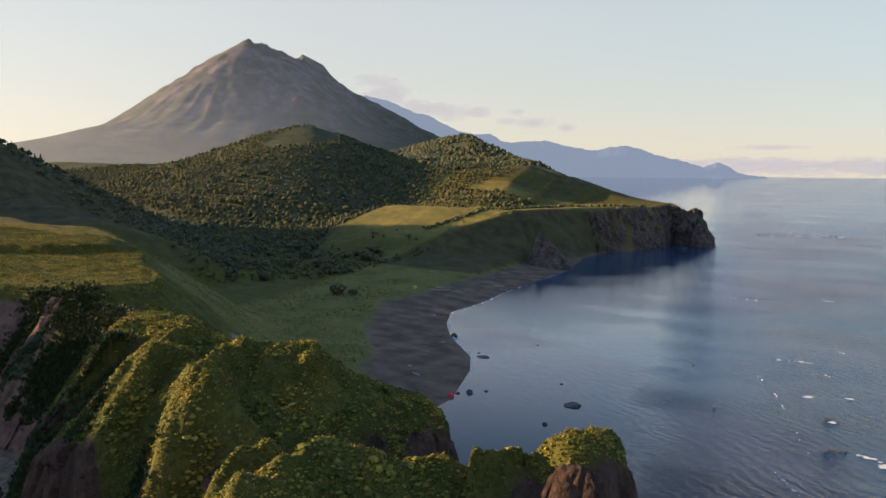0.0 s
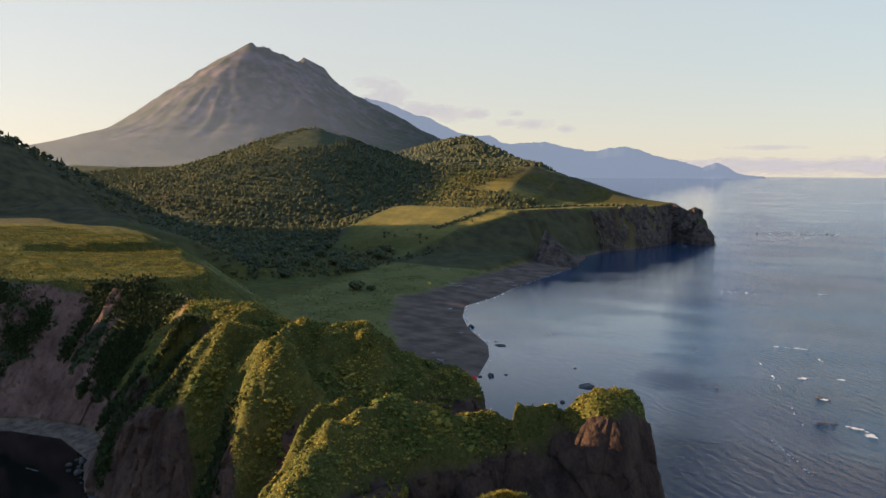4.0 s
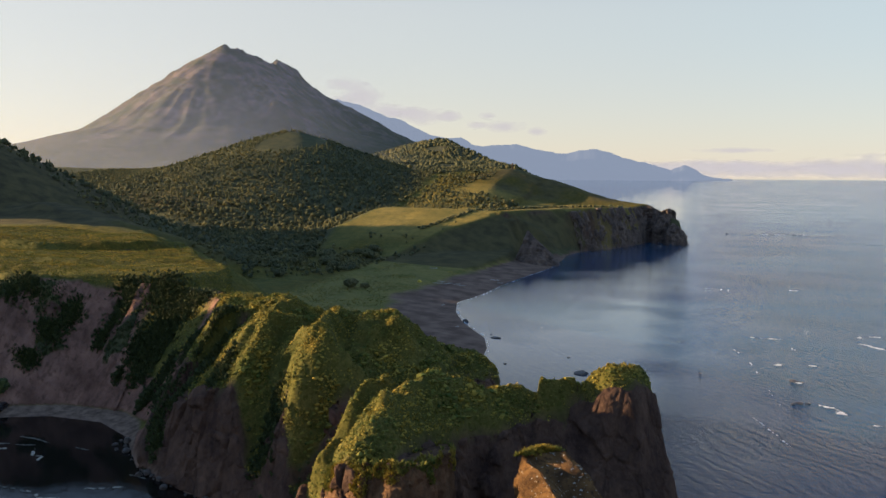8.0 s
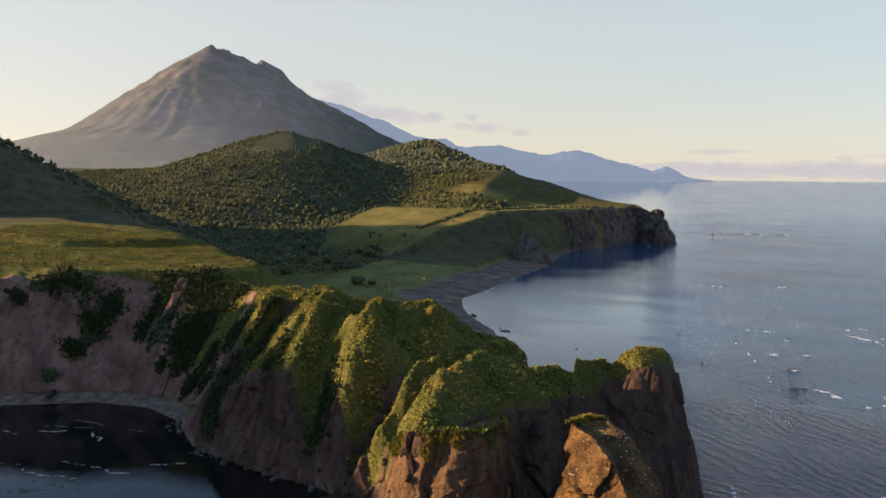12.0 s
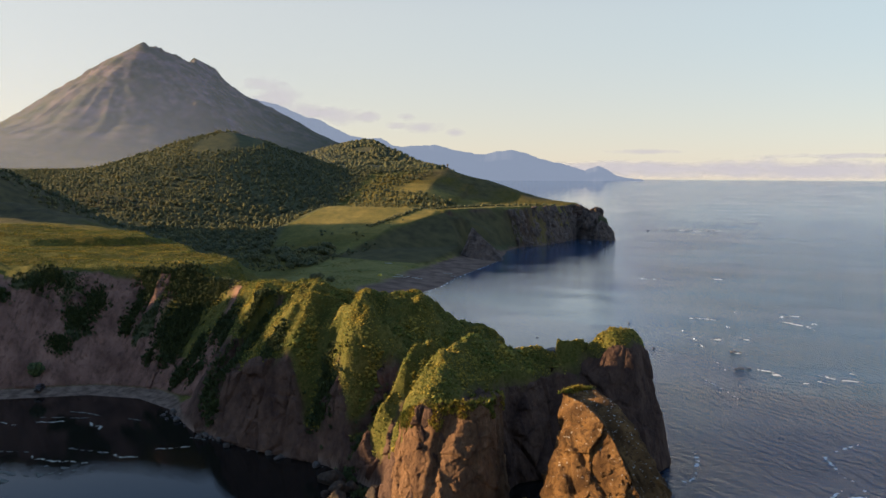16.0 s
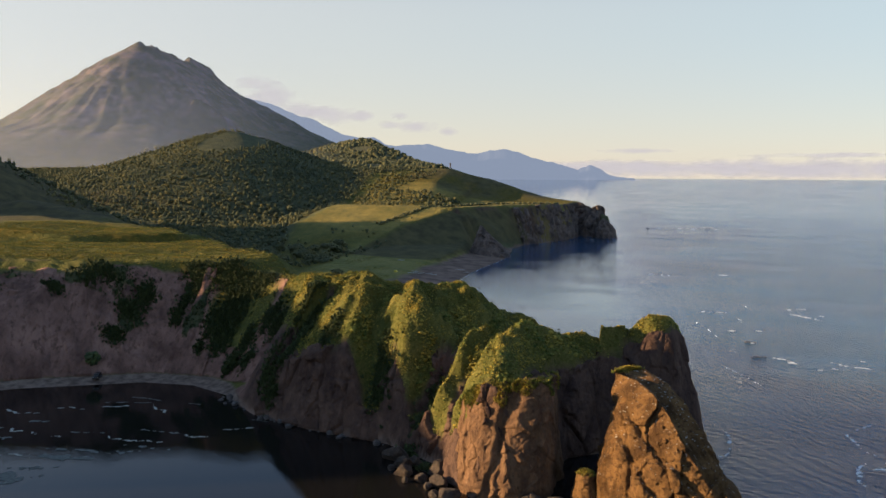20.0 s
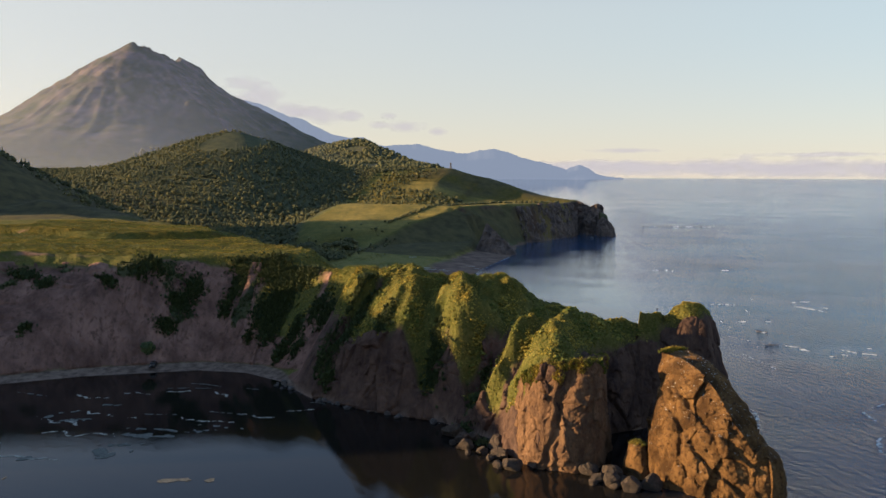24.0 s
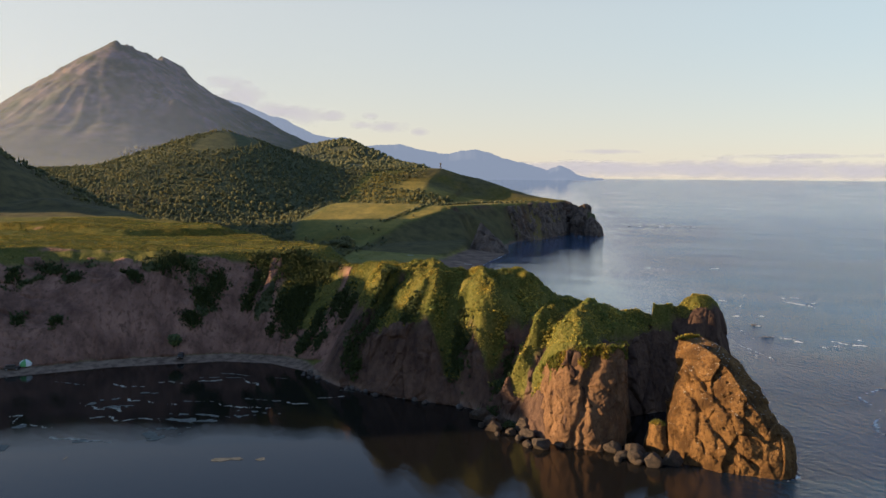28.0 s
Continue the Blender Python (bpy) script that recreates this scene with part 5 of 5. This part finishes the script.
r = np.random.default_rng(19)
co = np.array([v.co[:] for v in buttress.data.vertices])
hang = co[:, 2] + 5.5 * fbm(co[:, 0], co[:, 1], co[:, 2] * 0.5, size=4.0, octaves=3, seed=93) + 5.0 * step(-38, -47, co[:, 0])
co = co[(hang > 20.8) & (r.uniform(0, 1, len(co)) < 0.55)]
ledge = fans("ledge_grass", co + r.normal(0, 0.12, co.shape), r.uniform(0.18, 0.6, (len(co), 1)) * np.ones(3), tuft_mat, r)
tagged(ledge, "green herbs hanging over the rim of the rock buttress", "grass", kind="stuff")
tx, ty = rng.uniform(-262, -128, 26000), rng.uniform(335, 640, 26000)
qx, qy, qz, qs, qr = ground_at(tx, ty)
i, j = np.clip(np.searchsorted(gy, ty), 1, len(gy) - 1), np.clip(np.searchsorted(gx, tx), 1, len(gx) - 1)
ok = (meadow_m[i, j] > 0.5) & (sand_m[i, j] < 0.3) & (fbm(tx, ty, size=16, octaves=3, seed=94) + rng.normal(0, 0.15, len(tx)) > 0.0)
qx, qy, qz = qx[ok], qy[ok], qz[ok]
reeds = fans("meadow_herbs", np.stack([qx, qy, qz], -1), (0.16 + 0.4 * rng.uniform(0, 1, (len(qx), 1)) ** 2.5) * np.array([1.0, 1.0, 0.8]), tuft_mat, rng)
tagged(reeds, "tall uneven herbs in the valley meadow", "grass", kind="stuff")

r = np.random.default_rng(17)
u, w = r.uniform(0, 1, 420), r.normal(0, 0.55, 420)
cap_x, cap_y, cap_z = np.interp(u, [0, 0.5, 1], [-15.2, -14.2, -11.5]), np.interp(u, [0, 0.5, 1], [204.5, 208.5, 208.8]), np.full(420, 24.9)
patch = fans("grass_patch", np.stack([cap_x + w, cap_y + 0.5 * w, cap_z - 0.3 * np.abs(w)], -1), r.uniform(0.25, 0.55, (420, 1)) * np.ones(3), tuft_mat, r)
patch.parent = stack
tagged(patch, "green grass on the rim of the rock")
a, q = r.uniform(0, 6.28, 150), r.uniform(0, 1.9, 150)
patch = fans("grass_patch", np.stack([-18.9 + q * np.cos(a), 194.8 + q * np.sin(a), 7.0 - 0.12 * q * q], -1), r.uniform(0.2, 0.45, (150, 1)) * np.ones(3), tuft_mat, r)
patch.parent = block
tagged(patch, "yellow-green grass cap")

# ==== foam and drifting weed ====
foam_mat, nt, bs = material("foam")
nt.links.new(mix(nt, ntex(nt, 0.5, 4), (0.45, 0.46, 0.46), (0.78, 0.78, 0.76)), bs.inputs["Base Color"])
bs.inputs["Roughness"].default_value = 0.9
weed_mat, nt, bs = material("weed_film")
nt.links.new(mix(nt, ntex(nt, 0.8, 4), (0.03, 0.034, 0.024), (0.12, 0.12, 0.10)), bs.inputs["Base Color"])
bs.inputs["Roughness"].default_value = 0.7


def ribbon(path, width, cell, keep, seed, z=0.05):
    """Ragged flakes along a path on the water, as lists of vertices and quads."""
    p = np.array(path, float)
    seg = np.hypot(*np.diff(p, axis=0).T)
    at = np.concatenate([[0], np.cumsum(seg)])
    n, m = max(2, int(at[-1] / cell)), max(2, int(width / cell))
    u, w = np.meshgrid(np.linspace(0, at[-1], n + 1), np.linspace(-0.5, 0.5, m + 1), indexing="ij")
    x, y = np.interp(u, at, p[:, 0]), np.interp(u, at, p[:, 1])
    x = x + 1.6 * width * 0.3 * fbm(u, u * 0, size=4, octaves=3, seed=seed)
    y = y + 0.5 * min(width, 2.2) * fbm(u, u * 0 + seed, size=6, octaves=3, seed=seed + 7)
    dx, dy = np.gradient(np.interp(u[:, 0], at, p[:, 0])), np.gradient(np.interp(u[:, 0], at, p[:, 1]))
    ln = np.hypot(dx, dy) + 1e-9
    x, y = x - (dy / ln)[:, None] * w * width, y + (dx / ln)[:, None] * w * width
    d = fbm(x, y, size=max(1.2, width * 0.7), octaves=4, seed=seed + 1) - 1.5 * np.abs(w) ** 1.5 - 0.6 * (np.abs(u / at[-1] - 0.5) * 2) ** 4
    on = (d[:-1, :-1] + d[1:, 1:]) / 2 > keep
    idx = np.arange(x.size).reshape(x.shape)
    q = np.stack([idx[:-1, :-1], idx[1:, :-1], idx[1:, 1:], idx[:-1, 1:]], -1)[on]
    return np.stack([x, y, np.full(x.shape, z) + 0.05 * np.maximum(0, d)], -1).reshape(-1, 3), q.reshape(-1, 4)


def flakes(name, bands, mat, label, category):
    verts, faces, n = [], [], 0
    for b in bands:
        v, q = ribbon(*b)
        used = np.unique(q)
        back = np.full(len(v), -1)
        back[used] = np.arange(len(used)) + n
        verts.append(v[used])
        faces.append(back[q])
        n += len(used)
    me = bpy.data.meshes.new(name)
    me.from_pydata(np.concatenate(verts).tolist(), [], np.concatenate(faces).tolist())
    me.materials.append(mat)
    return tagged(new(name, me), label, category, kind="stuff")


surf = [([(-34, 430), (-20, 416), (-12, 396), (-4, 372), (1, 352), (9, 332)], 0.9, 0.16, 0.22, 1), ([(-12, 396), (-2, 398), (12, 404)], 5.0, 0.22, 0.22, 2),
        ([(0, 376), (8, 373), (17, 371)], 4.0, 0.22, 0.16, 3), ([(8, 347), (15, 350), (25, 340), (34, 336)], 4.0, 0.22, 0.14, 4), ([(-24, 443), (-12, 446), (-4, 444)], 2.4, 0.2, 0.1, 5),
        ([(2, 455), (14, 462), (24, 470), (34, 470)], 9.0, 0.3, 0.2, 6), ([(17, 455), (26, 447), (35, 436)], 2.6, 0.35, -0.2, 7), ([(31, 214), (34, 205), (31, 195)], 4.0, 0.2, 0.0, 8),
        ([(24, 300), (31, 293), (40, 290)], 3.0, 0.22, 0.15, 9), ([(-72, 583), (-60, 584), (-48, 582)], 2.0, 0.5, 0.0, 10), ([(-26, 600), (-14, 600)], 2.5, 0.5, 0.0, 11),
        ([(-60, 352), (-55, 351)], 3.0, 0.3, 0.0, 12), ([(-140, 1052), (-120, 1064), (-90, 1078), (-60, 1083), (-40, 1080)], 10.0, 1.0, 0.12, 13), ([(-132, 890), (-126, 900), (-130, 915)], 5.0, 0.8, 0.0, 14),
        ([(41.4, 281.6), (34.5, 270.8), (31.5, 263.5), (34.3, 252.1), (38.1, 248.7)], 1.0, 0.14, 0.0, 18), ([(34, 247), (31.8, 235.2), (32.5, 223.5)], 1.6, 0.18, 0.0, 22), ([(36, 250), (36, 236), (38, 224)], 6.0, 0.3, 0.18, 23), ([(30, 352), (38, 346), (46, 345)], 2.0, 0.2, 0.0, 20), ([(-2, 330), (6, 316), (12, 305)], 0.7, 0.14, 0.0, 21), ([(9, 196), (11, 189), (8, 184)], 1.6, 0.25, 0.0, 15), ([(-1, 262), (4, 254), (5, 240), (2, 229)], 1.6, 0.25, 0.05, 16)]
edge = [(x + 0.7, y + 0.2) for x, y, k in COAST if k < 0.2 and 330 <= y <= 700]
surf.append((edge, 0.9, 0.25, -0.02, 17))
for i in range(9):
    x, y = rng.uniform(-6, 62), rng.uniform(300, 480)
    ln, a = rng.uniform(1.5, 7), rng.normal(-0.35, 0.35)
    surf.append(([(x, y), (x + 0.5 * ln * math.cos(a), y + 0.5 * ln * math.sin(a) + rng.normal(0, 0.4)), (x + ln * math.cos(a), y + ln * math.sin(a))], rng.uniform(0.5, 1.3), 0.16, rng.uniform(-0.15, 0.1), 500 + i))
flakes("surf", surf, foam_mat, "white broken surf around the reefs and along the beach", "surf")
weed = [([(-160, 213), (-150, 217), (-143, 220)], 1.0, 0.2, -0.2, 31), ([(-158, 220), (-151, 221), (-145, 220.6)], 0.9, 0.2, -0.25, 32), ([(-138, 222), (-133, 222)], 0.8, 0.2, -0.2, 33),
        ([(-165, 192), (-157, 194)], 1.6, 0.25, -0.1, 34), ([(-149, 189), (-138, 192.5)], 1.0, 0.2, -0.2, 35), ([(-134, 198), (-126, 199), (-117, 198)], 1.1, 0.2, -0.15, 36),
        ([(-129, 187), (-118, 188)], 2.4, 0.25, 0.0, 37), ([(-112, 216), (-106, 216.5)], 0.8, 0.2, -0.2, 38), ([(-174, 176), (-165, 186)], 2.6, 0.3, 0.0, 39), ([(-150, 160), (-134, 168), (-120, 174)], 3.0, 0.3, 0.05, 40),
        ([(-197, 193), (-184, 193)], 0.8, 0.2, -0.2, 41), ([(-114, 150), (-100, 158)], 3.6, 0.3, 0.1, 42), ([(-145, 178), (-128, 182), (-112, 190)], 3.0, 0.3, 0.05, 43)]
for path, wide_m, keep, seed in [([(-182, 158), (-165, 152), (-150, 152), (-138, 159), (-122, 167)], 9.0, 0.12, 61), ([(-172, 140), (-150, 142), (-128, 150)], 10.0, 0.16, 62), ([(-150, 170), (-132, 176), (-118, 184)], 7.0, 0.1, 63), ([(-176, 176), (-160, 178), (-146, 180)], 5.0, 0.08, 64)]:
    weed.append((path, wide_m, 0.22, keep, seed))
flakes("seaweed_streaks", weed, weed_mat, "pale streaks of foam and weed on the still bay", "seaweed")

def wavy(a, b, high, seed):
    """A wandering line on the water between two places."""
    u = np.linspace(0, 1, 40)
    off = high * fbm(u * math.dist(a, b), u * 0, size=4.5, octaves=3, seed=seed) * 2.2
    return [(a[0] + (b[0] - a[0]) * t, a[1] + (b[1] - a[1]) * t + o) for t, o in zip(u, off)]


scum_mat, nt, bs = material("pale_scum")
nt.links.new(mix(nt, ntex(nt, 0.6, 4), (0.14, 0.13, 0.10), (0.42, 0.40, 0.34)), bs.inputs["Base Color"])
bs.inputs["Roughness"].default_value = 0.85
LINES = [((-168, 203), (-149, 212), 1.6), ((-168, 184), (-146, 186), 1.5), ((-137, 190), (-119, 192), 1.5), ((-146, 215), (-136, 211), 1.2), ((-115, 205), (-105, 210), 1.0), ((-124, 199), (-113, 201), 1.2), ((-180, 196), (-167, 198), 1.5), ((-172, 176), (-152, 177), 1.8), ((-160, 168), (-138, 172), 1.8), ((-182, 160), (-160, 156), 2.0), ((-158, 150), (-138, 156), 2.0)]
flakes("foam_lines", [(wavy(a, b, h, 71 + i), 0.9, 0.13, -0.28, 71 + i) for i, (a, b, h) in enumerate(LINES)], scum_mat, "thin wavy lines of foam on the still bay", "foam")

# ==== clouds and horizon haze on self-lit cards ====
cloud_glow_mat, nt, bs = material("cloud")
# the emission stands in for daylight on the cloud
em = node(nt, "ShaderNodeEmission", Color=(0.255, 0.24, 0.255, 1), Strength=1.0)
tr = nt.nodes.new("ShaderNodeBsdfTransparent")
co = nt.nodes.new("ShaderNodeTexCoord")
ball = node(nt, "ShaderNodeVectorMath", Vector=co.outputs["Generated"])
ball.operation = "DISTANCE"
ball.inputs[1].default_value = (0.5, 0.5, 0.5)
soft = nt.nodes.new("ShaderNodeMapRange")
nt.links.new(ball.outputs["Value"], soft.inputs[0])
soft.inputs[1].default_value, soft.inputs[2].default_value, soft.inputs[3].default_value, soft.inputs[4].default_value = 0.5, 0.05, -1.05, 0.62
amount = nt.nodes.new("ShaderNodeMath")
amount.use_clamp = True
nt.links.new(soft.outputs[0], amount.inputs[0])
nt.links.new(ntex(nt, 120, 8, 0.62, stretch=(0.7, 0.7, 1.6), lo=0.32, hi=0.72), amount.inputs[1])
thinner = nt.nodes.new("ShaderNodeMath")
thinner.operation = "MULTIPLY"
nt.links.new(amount.outputs[0], thinner.inputs[0])
thinner.inputs[1].default_value = 0.72
blend = nt.nodes.new("ShaderNodeMixShader")
nt.links.new(thinner.outputs[0], blend.inputs[0])
nt.links.new(tr.outputs[0], blend.inputs[1])
nt.links.new(em.outputs[0], blend.inputs[2])
nt.links.new(blend.outputs[0], nt.nodes["Material Output"].inputs[0])
# the last fourteen wide cards make the haze band along the horizon
for az_deg, alt, wide_m, tall_m in [(-30.7, 406, 569, 168), (-32.6, 430, 445, 158), (-28.2, 401, 217, 105), (-34.4, 507, 415, 211), (-35.7, 471, 297, 137), (-25.7, 405, 198, 73), (-24.5, 336, 405, 126), (-22.3, 314, 198, 84), (-26.6, 351, 217, 84), (-35.5, 578, 346, 126), (4, 178, 1500, 50), (-9, 205, 700, 50)] + [(-26 + 7 * i, 104, 2900, 170) for i in range(14)]:
    a = radians(az_deg)
    bm = bmesh.new()
    bmesh.ops.create_grid(bm, x_segments=4, y_segments=4, size=0.5)
    cl = part("cloud", bm, cloud_glow_mat)
    cl.matrix_world = Matrix.Translation((15 + 4790 * math.sin(a), 70 + 4790 * math.cos(a), alt)) @ Matrix.Rotation(-a, 4, "Z") @ Matrix.Rotation(radians(90), 4, "X") @ Matrix.Diagonal((wide_m, tall_m, 1, 1))
    cl.visible_shadow = False
    tagged(cl, "self-lit mauve cloud and haze low over the sea horizon", "cloud", "low clouds", kind="structure")

# ==== tinted sheet standing in for haze before the volcano ====
haze_sheet_mat, nt, bs = material("thin_haze")
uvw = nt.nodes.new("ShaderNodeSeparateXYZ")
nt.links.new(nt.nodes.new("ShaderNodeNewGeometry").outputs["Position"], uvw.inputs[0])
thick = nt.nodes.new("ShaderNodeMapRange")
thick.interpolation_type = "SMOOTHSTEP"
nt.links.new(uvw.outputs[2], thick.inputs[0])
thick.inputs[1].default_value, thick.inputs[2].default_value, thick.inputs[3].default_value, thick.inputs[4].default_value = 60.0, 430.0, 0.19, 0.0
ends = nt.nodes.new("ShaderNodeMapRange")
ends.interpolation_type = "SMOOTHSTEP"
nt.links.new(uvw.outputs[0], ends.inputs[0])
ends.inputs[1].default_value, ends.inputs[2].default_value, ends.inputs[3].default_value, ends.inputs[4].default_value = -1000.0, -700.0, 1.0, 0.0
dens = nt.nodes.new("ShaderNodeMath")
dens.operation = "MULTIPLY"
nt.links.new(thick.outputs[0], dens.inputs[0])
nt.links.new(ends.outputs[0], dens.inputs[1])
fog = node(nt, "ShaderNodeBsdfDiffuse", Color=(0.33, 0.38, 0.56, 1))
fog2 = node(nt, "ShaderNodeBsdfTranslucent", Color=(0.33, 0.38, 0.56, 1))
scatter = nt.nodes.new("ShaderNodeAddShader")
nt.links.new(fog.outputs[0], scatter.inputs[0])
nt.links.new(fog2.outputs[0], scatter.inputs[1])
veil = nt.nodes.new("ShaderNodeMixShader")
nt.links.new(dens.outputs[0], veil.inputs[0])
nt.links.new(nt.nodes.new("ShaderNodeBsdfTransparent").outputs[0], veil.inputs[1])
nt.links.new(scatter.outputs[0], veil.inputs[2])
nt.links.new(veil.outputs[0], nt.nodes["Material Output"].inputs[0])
# curved sheet added between hills and volcano to pale the far slopes
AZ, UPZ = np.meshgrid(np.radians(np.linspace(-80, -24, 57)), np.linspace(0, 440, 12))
mist = sheet("haze_sheet", 15 + 1500 * np.sin(AZ), 70 + 1500 * np.cos(AZ), UPZ, AZ < 9, [haze_sheet_mat], {})
mist.visible_shadow = False
tagged(mist, "bluish see-through sheet standing in for distance haze", "haze", kind="structure")

# ==== camps, cars and driftwood ====
black_paint = plain("dark_car_paint", (0.02, 0.022, 0.03), 0.3)
glass_dark = plain("car_glass", (0.015, 0.018, 0.02), 0.08)
tyre_mat = plain("tyre", (0.015, 0.015, 0.016), 0.9)
steel = plain("wheel_rim", (0.4, 0.4, 0.42), 0.35, 0.9)
lamp_white = plain("headlamp", (0.75, 0.75, 0.72), 0.2)


def car(at, turn, label):
    c = thing("car", at, turn, label, "car", "cars on the bay beach")
    bm = box((4.5, 1.8, 0.62), (0, 0, 0.42), 0.1)
    part("body", bm, black_paint, c)
    part("cabin", box((3.1, 1.66, 0.68), (-0.35, 0, 1.02), 0.08, 0.84), black_paint, c)
    part("windscreen", box((0.06, 1.38, 0.46), (1.08, 0, 1.08), 0.0, 1.0), glass_dark, c)
    for side in (-1, 1):
        part("side_window", box((2.5, 0.05, 0.42), (-0.35, side * 0.79, 1.1), 0.0, 1.0), glass_dark, c)
        part("headlight", box((0.08, 0.34, 0.16), (2.22, side * 0.6, 0.7), 0.02), lamp_white, c, "clear white headlight")
        for end in (-1.4, 1.4):
            w = part("wheel", rod((end, side * 0.72, 0.34), (end, side * 0.94, 0.34), 0.34, n=20), tyre_mat, c)
            part("rim", rod((end, side * 0.92, 0.34), (end, side * 0.955, 0.34), 0.2, n=14), steel, w)
    part("bumper", box((0.2, 1.7, 0.22), (2.2, 0, 0.42), 0.05), tyre_mat, c)
    return c


def zbeach(x, y):
    return float(PZ[np.searchsorted(gy, y), np.searchsorted(gx, x)])


car((-217.5, 196.5, zbeach(-217.5, 196.5)), 40, "dark estate car parked on the grey beach")
car((-179.3, 230.3, zbeach(-179.3, 230.3)), -60, "dark off-road car parked below the cliff tree")


def dome(parent, radius, height_m, mats):
    """A tent's cloth in gores, each its own panel."""
    n = 6
    for k in range(n):
        bm = bmesh.new()
        rings = []
        for i in range(7):
            e = i / 6 * math.pi / 2
            rings.append([bm.verts.new((radius * math.cos(e) * math.cos(a), radius * math.cos(e) * math.sin(a), height_m * math.sin(e) ** 0.9))
                          for a in (2 * math.pi * k / n, 2 * math.pi * (k + 0.5) / n, 2 * math.pi * (k + 1) / n)])
        for a, b in zip(rings[:-1], rings[1:]):
            for i in range(2):
                bm.faces.new((a[i], a[i + 1], b[i + 1], b[i]))
        part("panel", bm, mats[k % len(mats)], parent)
    part("door_flap", box((0.05, radius * 0.7, height_m * 0.55), (radius * 0.9, 0, 0.0), 0, 0.8), mats[-1], parent)


green_cloth, white_cloth = plain("green_cloth", (0.08, 0.30, 0.10), 0.7), plain("pale_cloth", (0.55, 0.60, 0.60), 0.7)
red_cloth, yellow_cloth = plain("red_cloth", (0.75, 0.03, 0.04), 0.6), plain("yellow_cloth", (0.55, 0.42, 0.05), 0.7)
tent = thing("tent", (-216.3, 200.8, zbeach(-216.3, 200.8)), 20, "green and white dome tent beside the dark car", "tent", "tents")
dome(tent, 2.1, 1.9, [green_cloth, white_cloth])
tent = thing("tent", (-91.5, 341.5, zbeach(-91.5, 341.5)), 200, "small bright red dome tent on the dark beach", "tent", "tents")
dome(tent, 1.05, 1.1, [red_cloth, red_cloth])
tent = thing("tent", (-206, 497, zbeach(-206, 497)), 120, "small yellow tent at the edge of the meadow", "tent", "tents")
dome(tent, 1.3, 1.4, [yellow_cloth, yellow_cloth])
log_mat = plain("driftwood", (0.42, 0.40, 0.37), 0.85)
LOGS = [(-198, 505, 7, 20), (-194, 509, 6, 75), (-190, 512, 5, 35), (-186, 510, 4.5, 5), (-201, 512, 8, -15), (-183, 548, 7, -8), (-176, 541, 4, 30), (-164, 449, 2.5, 80), (-131, 402, 1.2, 30), (-111, 353, 3.5, -25), (-163, 503, 3, 15), (-228, 552, 5, 10), (-150, 470, 1.6, 60), (-118, 360, 1.2, 5)]
for i, (x, y, ln, turn) in enumerate(LOGS):
    g = thing("driftwood_log", (x, y, zbeach(x, y) + 0.14), turn, "bleached driftwood log lying on the beach", "driftwood", "driftwood on the beach")
    part("trunk", rod((-ln / 2, 0, 0), (ln / 2, 0.1, 0.05), 0.24, 0.14), log_mat, g)
    part("branch", rod((ln * 0.2, 0, 0.05), (ln * 0.34, 0.7, 0.45), 0.09, 0.04, 7), log_mat, g)
mark = thing("survey_mark", (-350, 943, float(height(np.array([-350.0]), np.array([943.0]))[0])), 10, "weathered wooden survey tripod on the grassy hilltop", "survey mark")
wood_mat = plain("old_timber", (0.12, 0.09, 0.06), 0.9)
for k in range(3):
    a = k * 2.09
    part("leg", rod((1.3 * math.cos(a), 1.3 * math.sin(a), -0.3), (0, 0, 6.2), 0.34, 0.26, 8), wood_mat, mark)
part("top_board", box((1.9, 0.5, 2.2), (0, 0, 4.6), 0.05), wood_mat, mark)
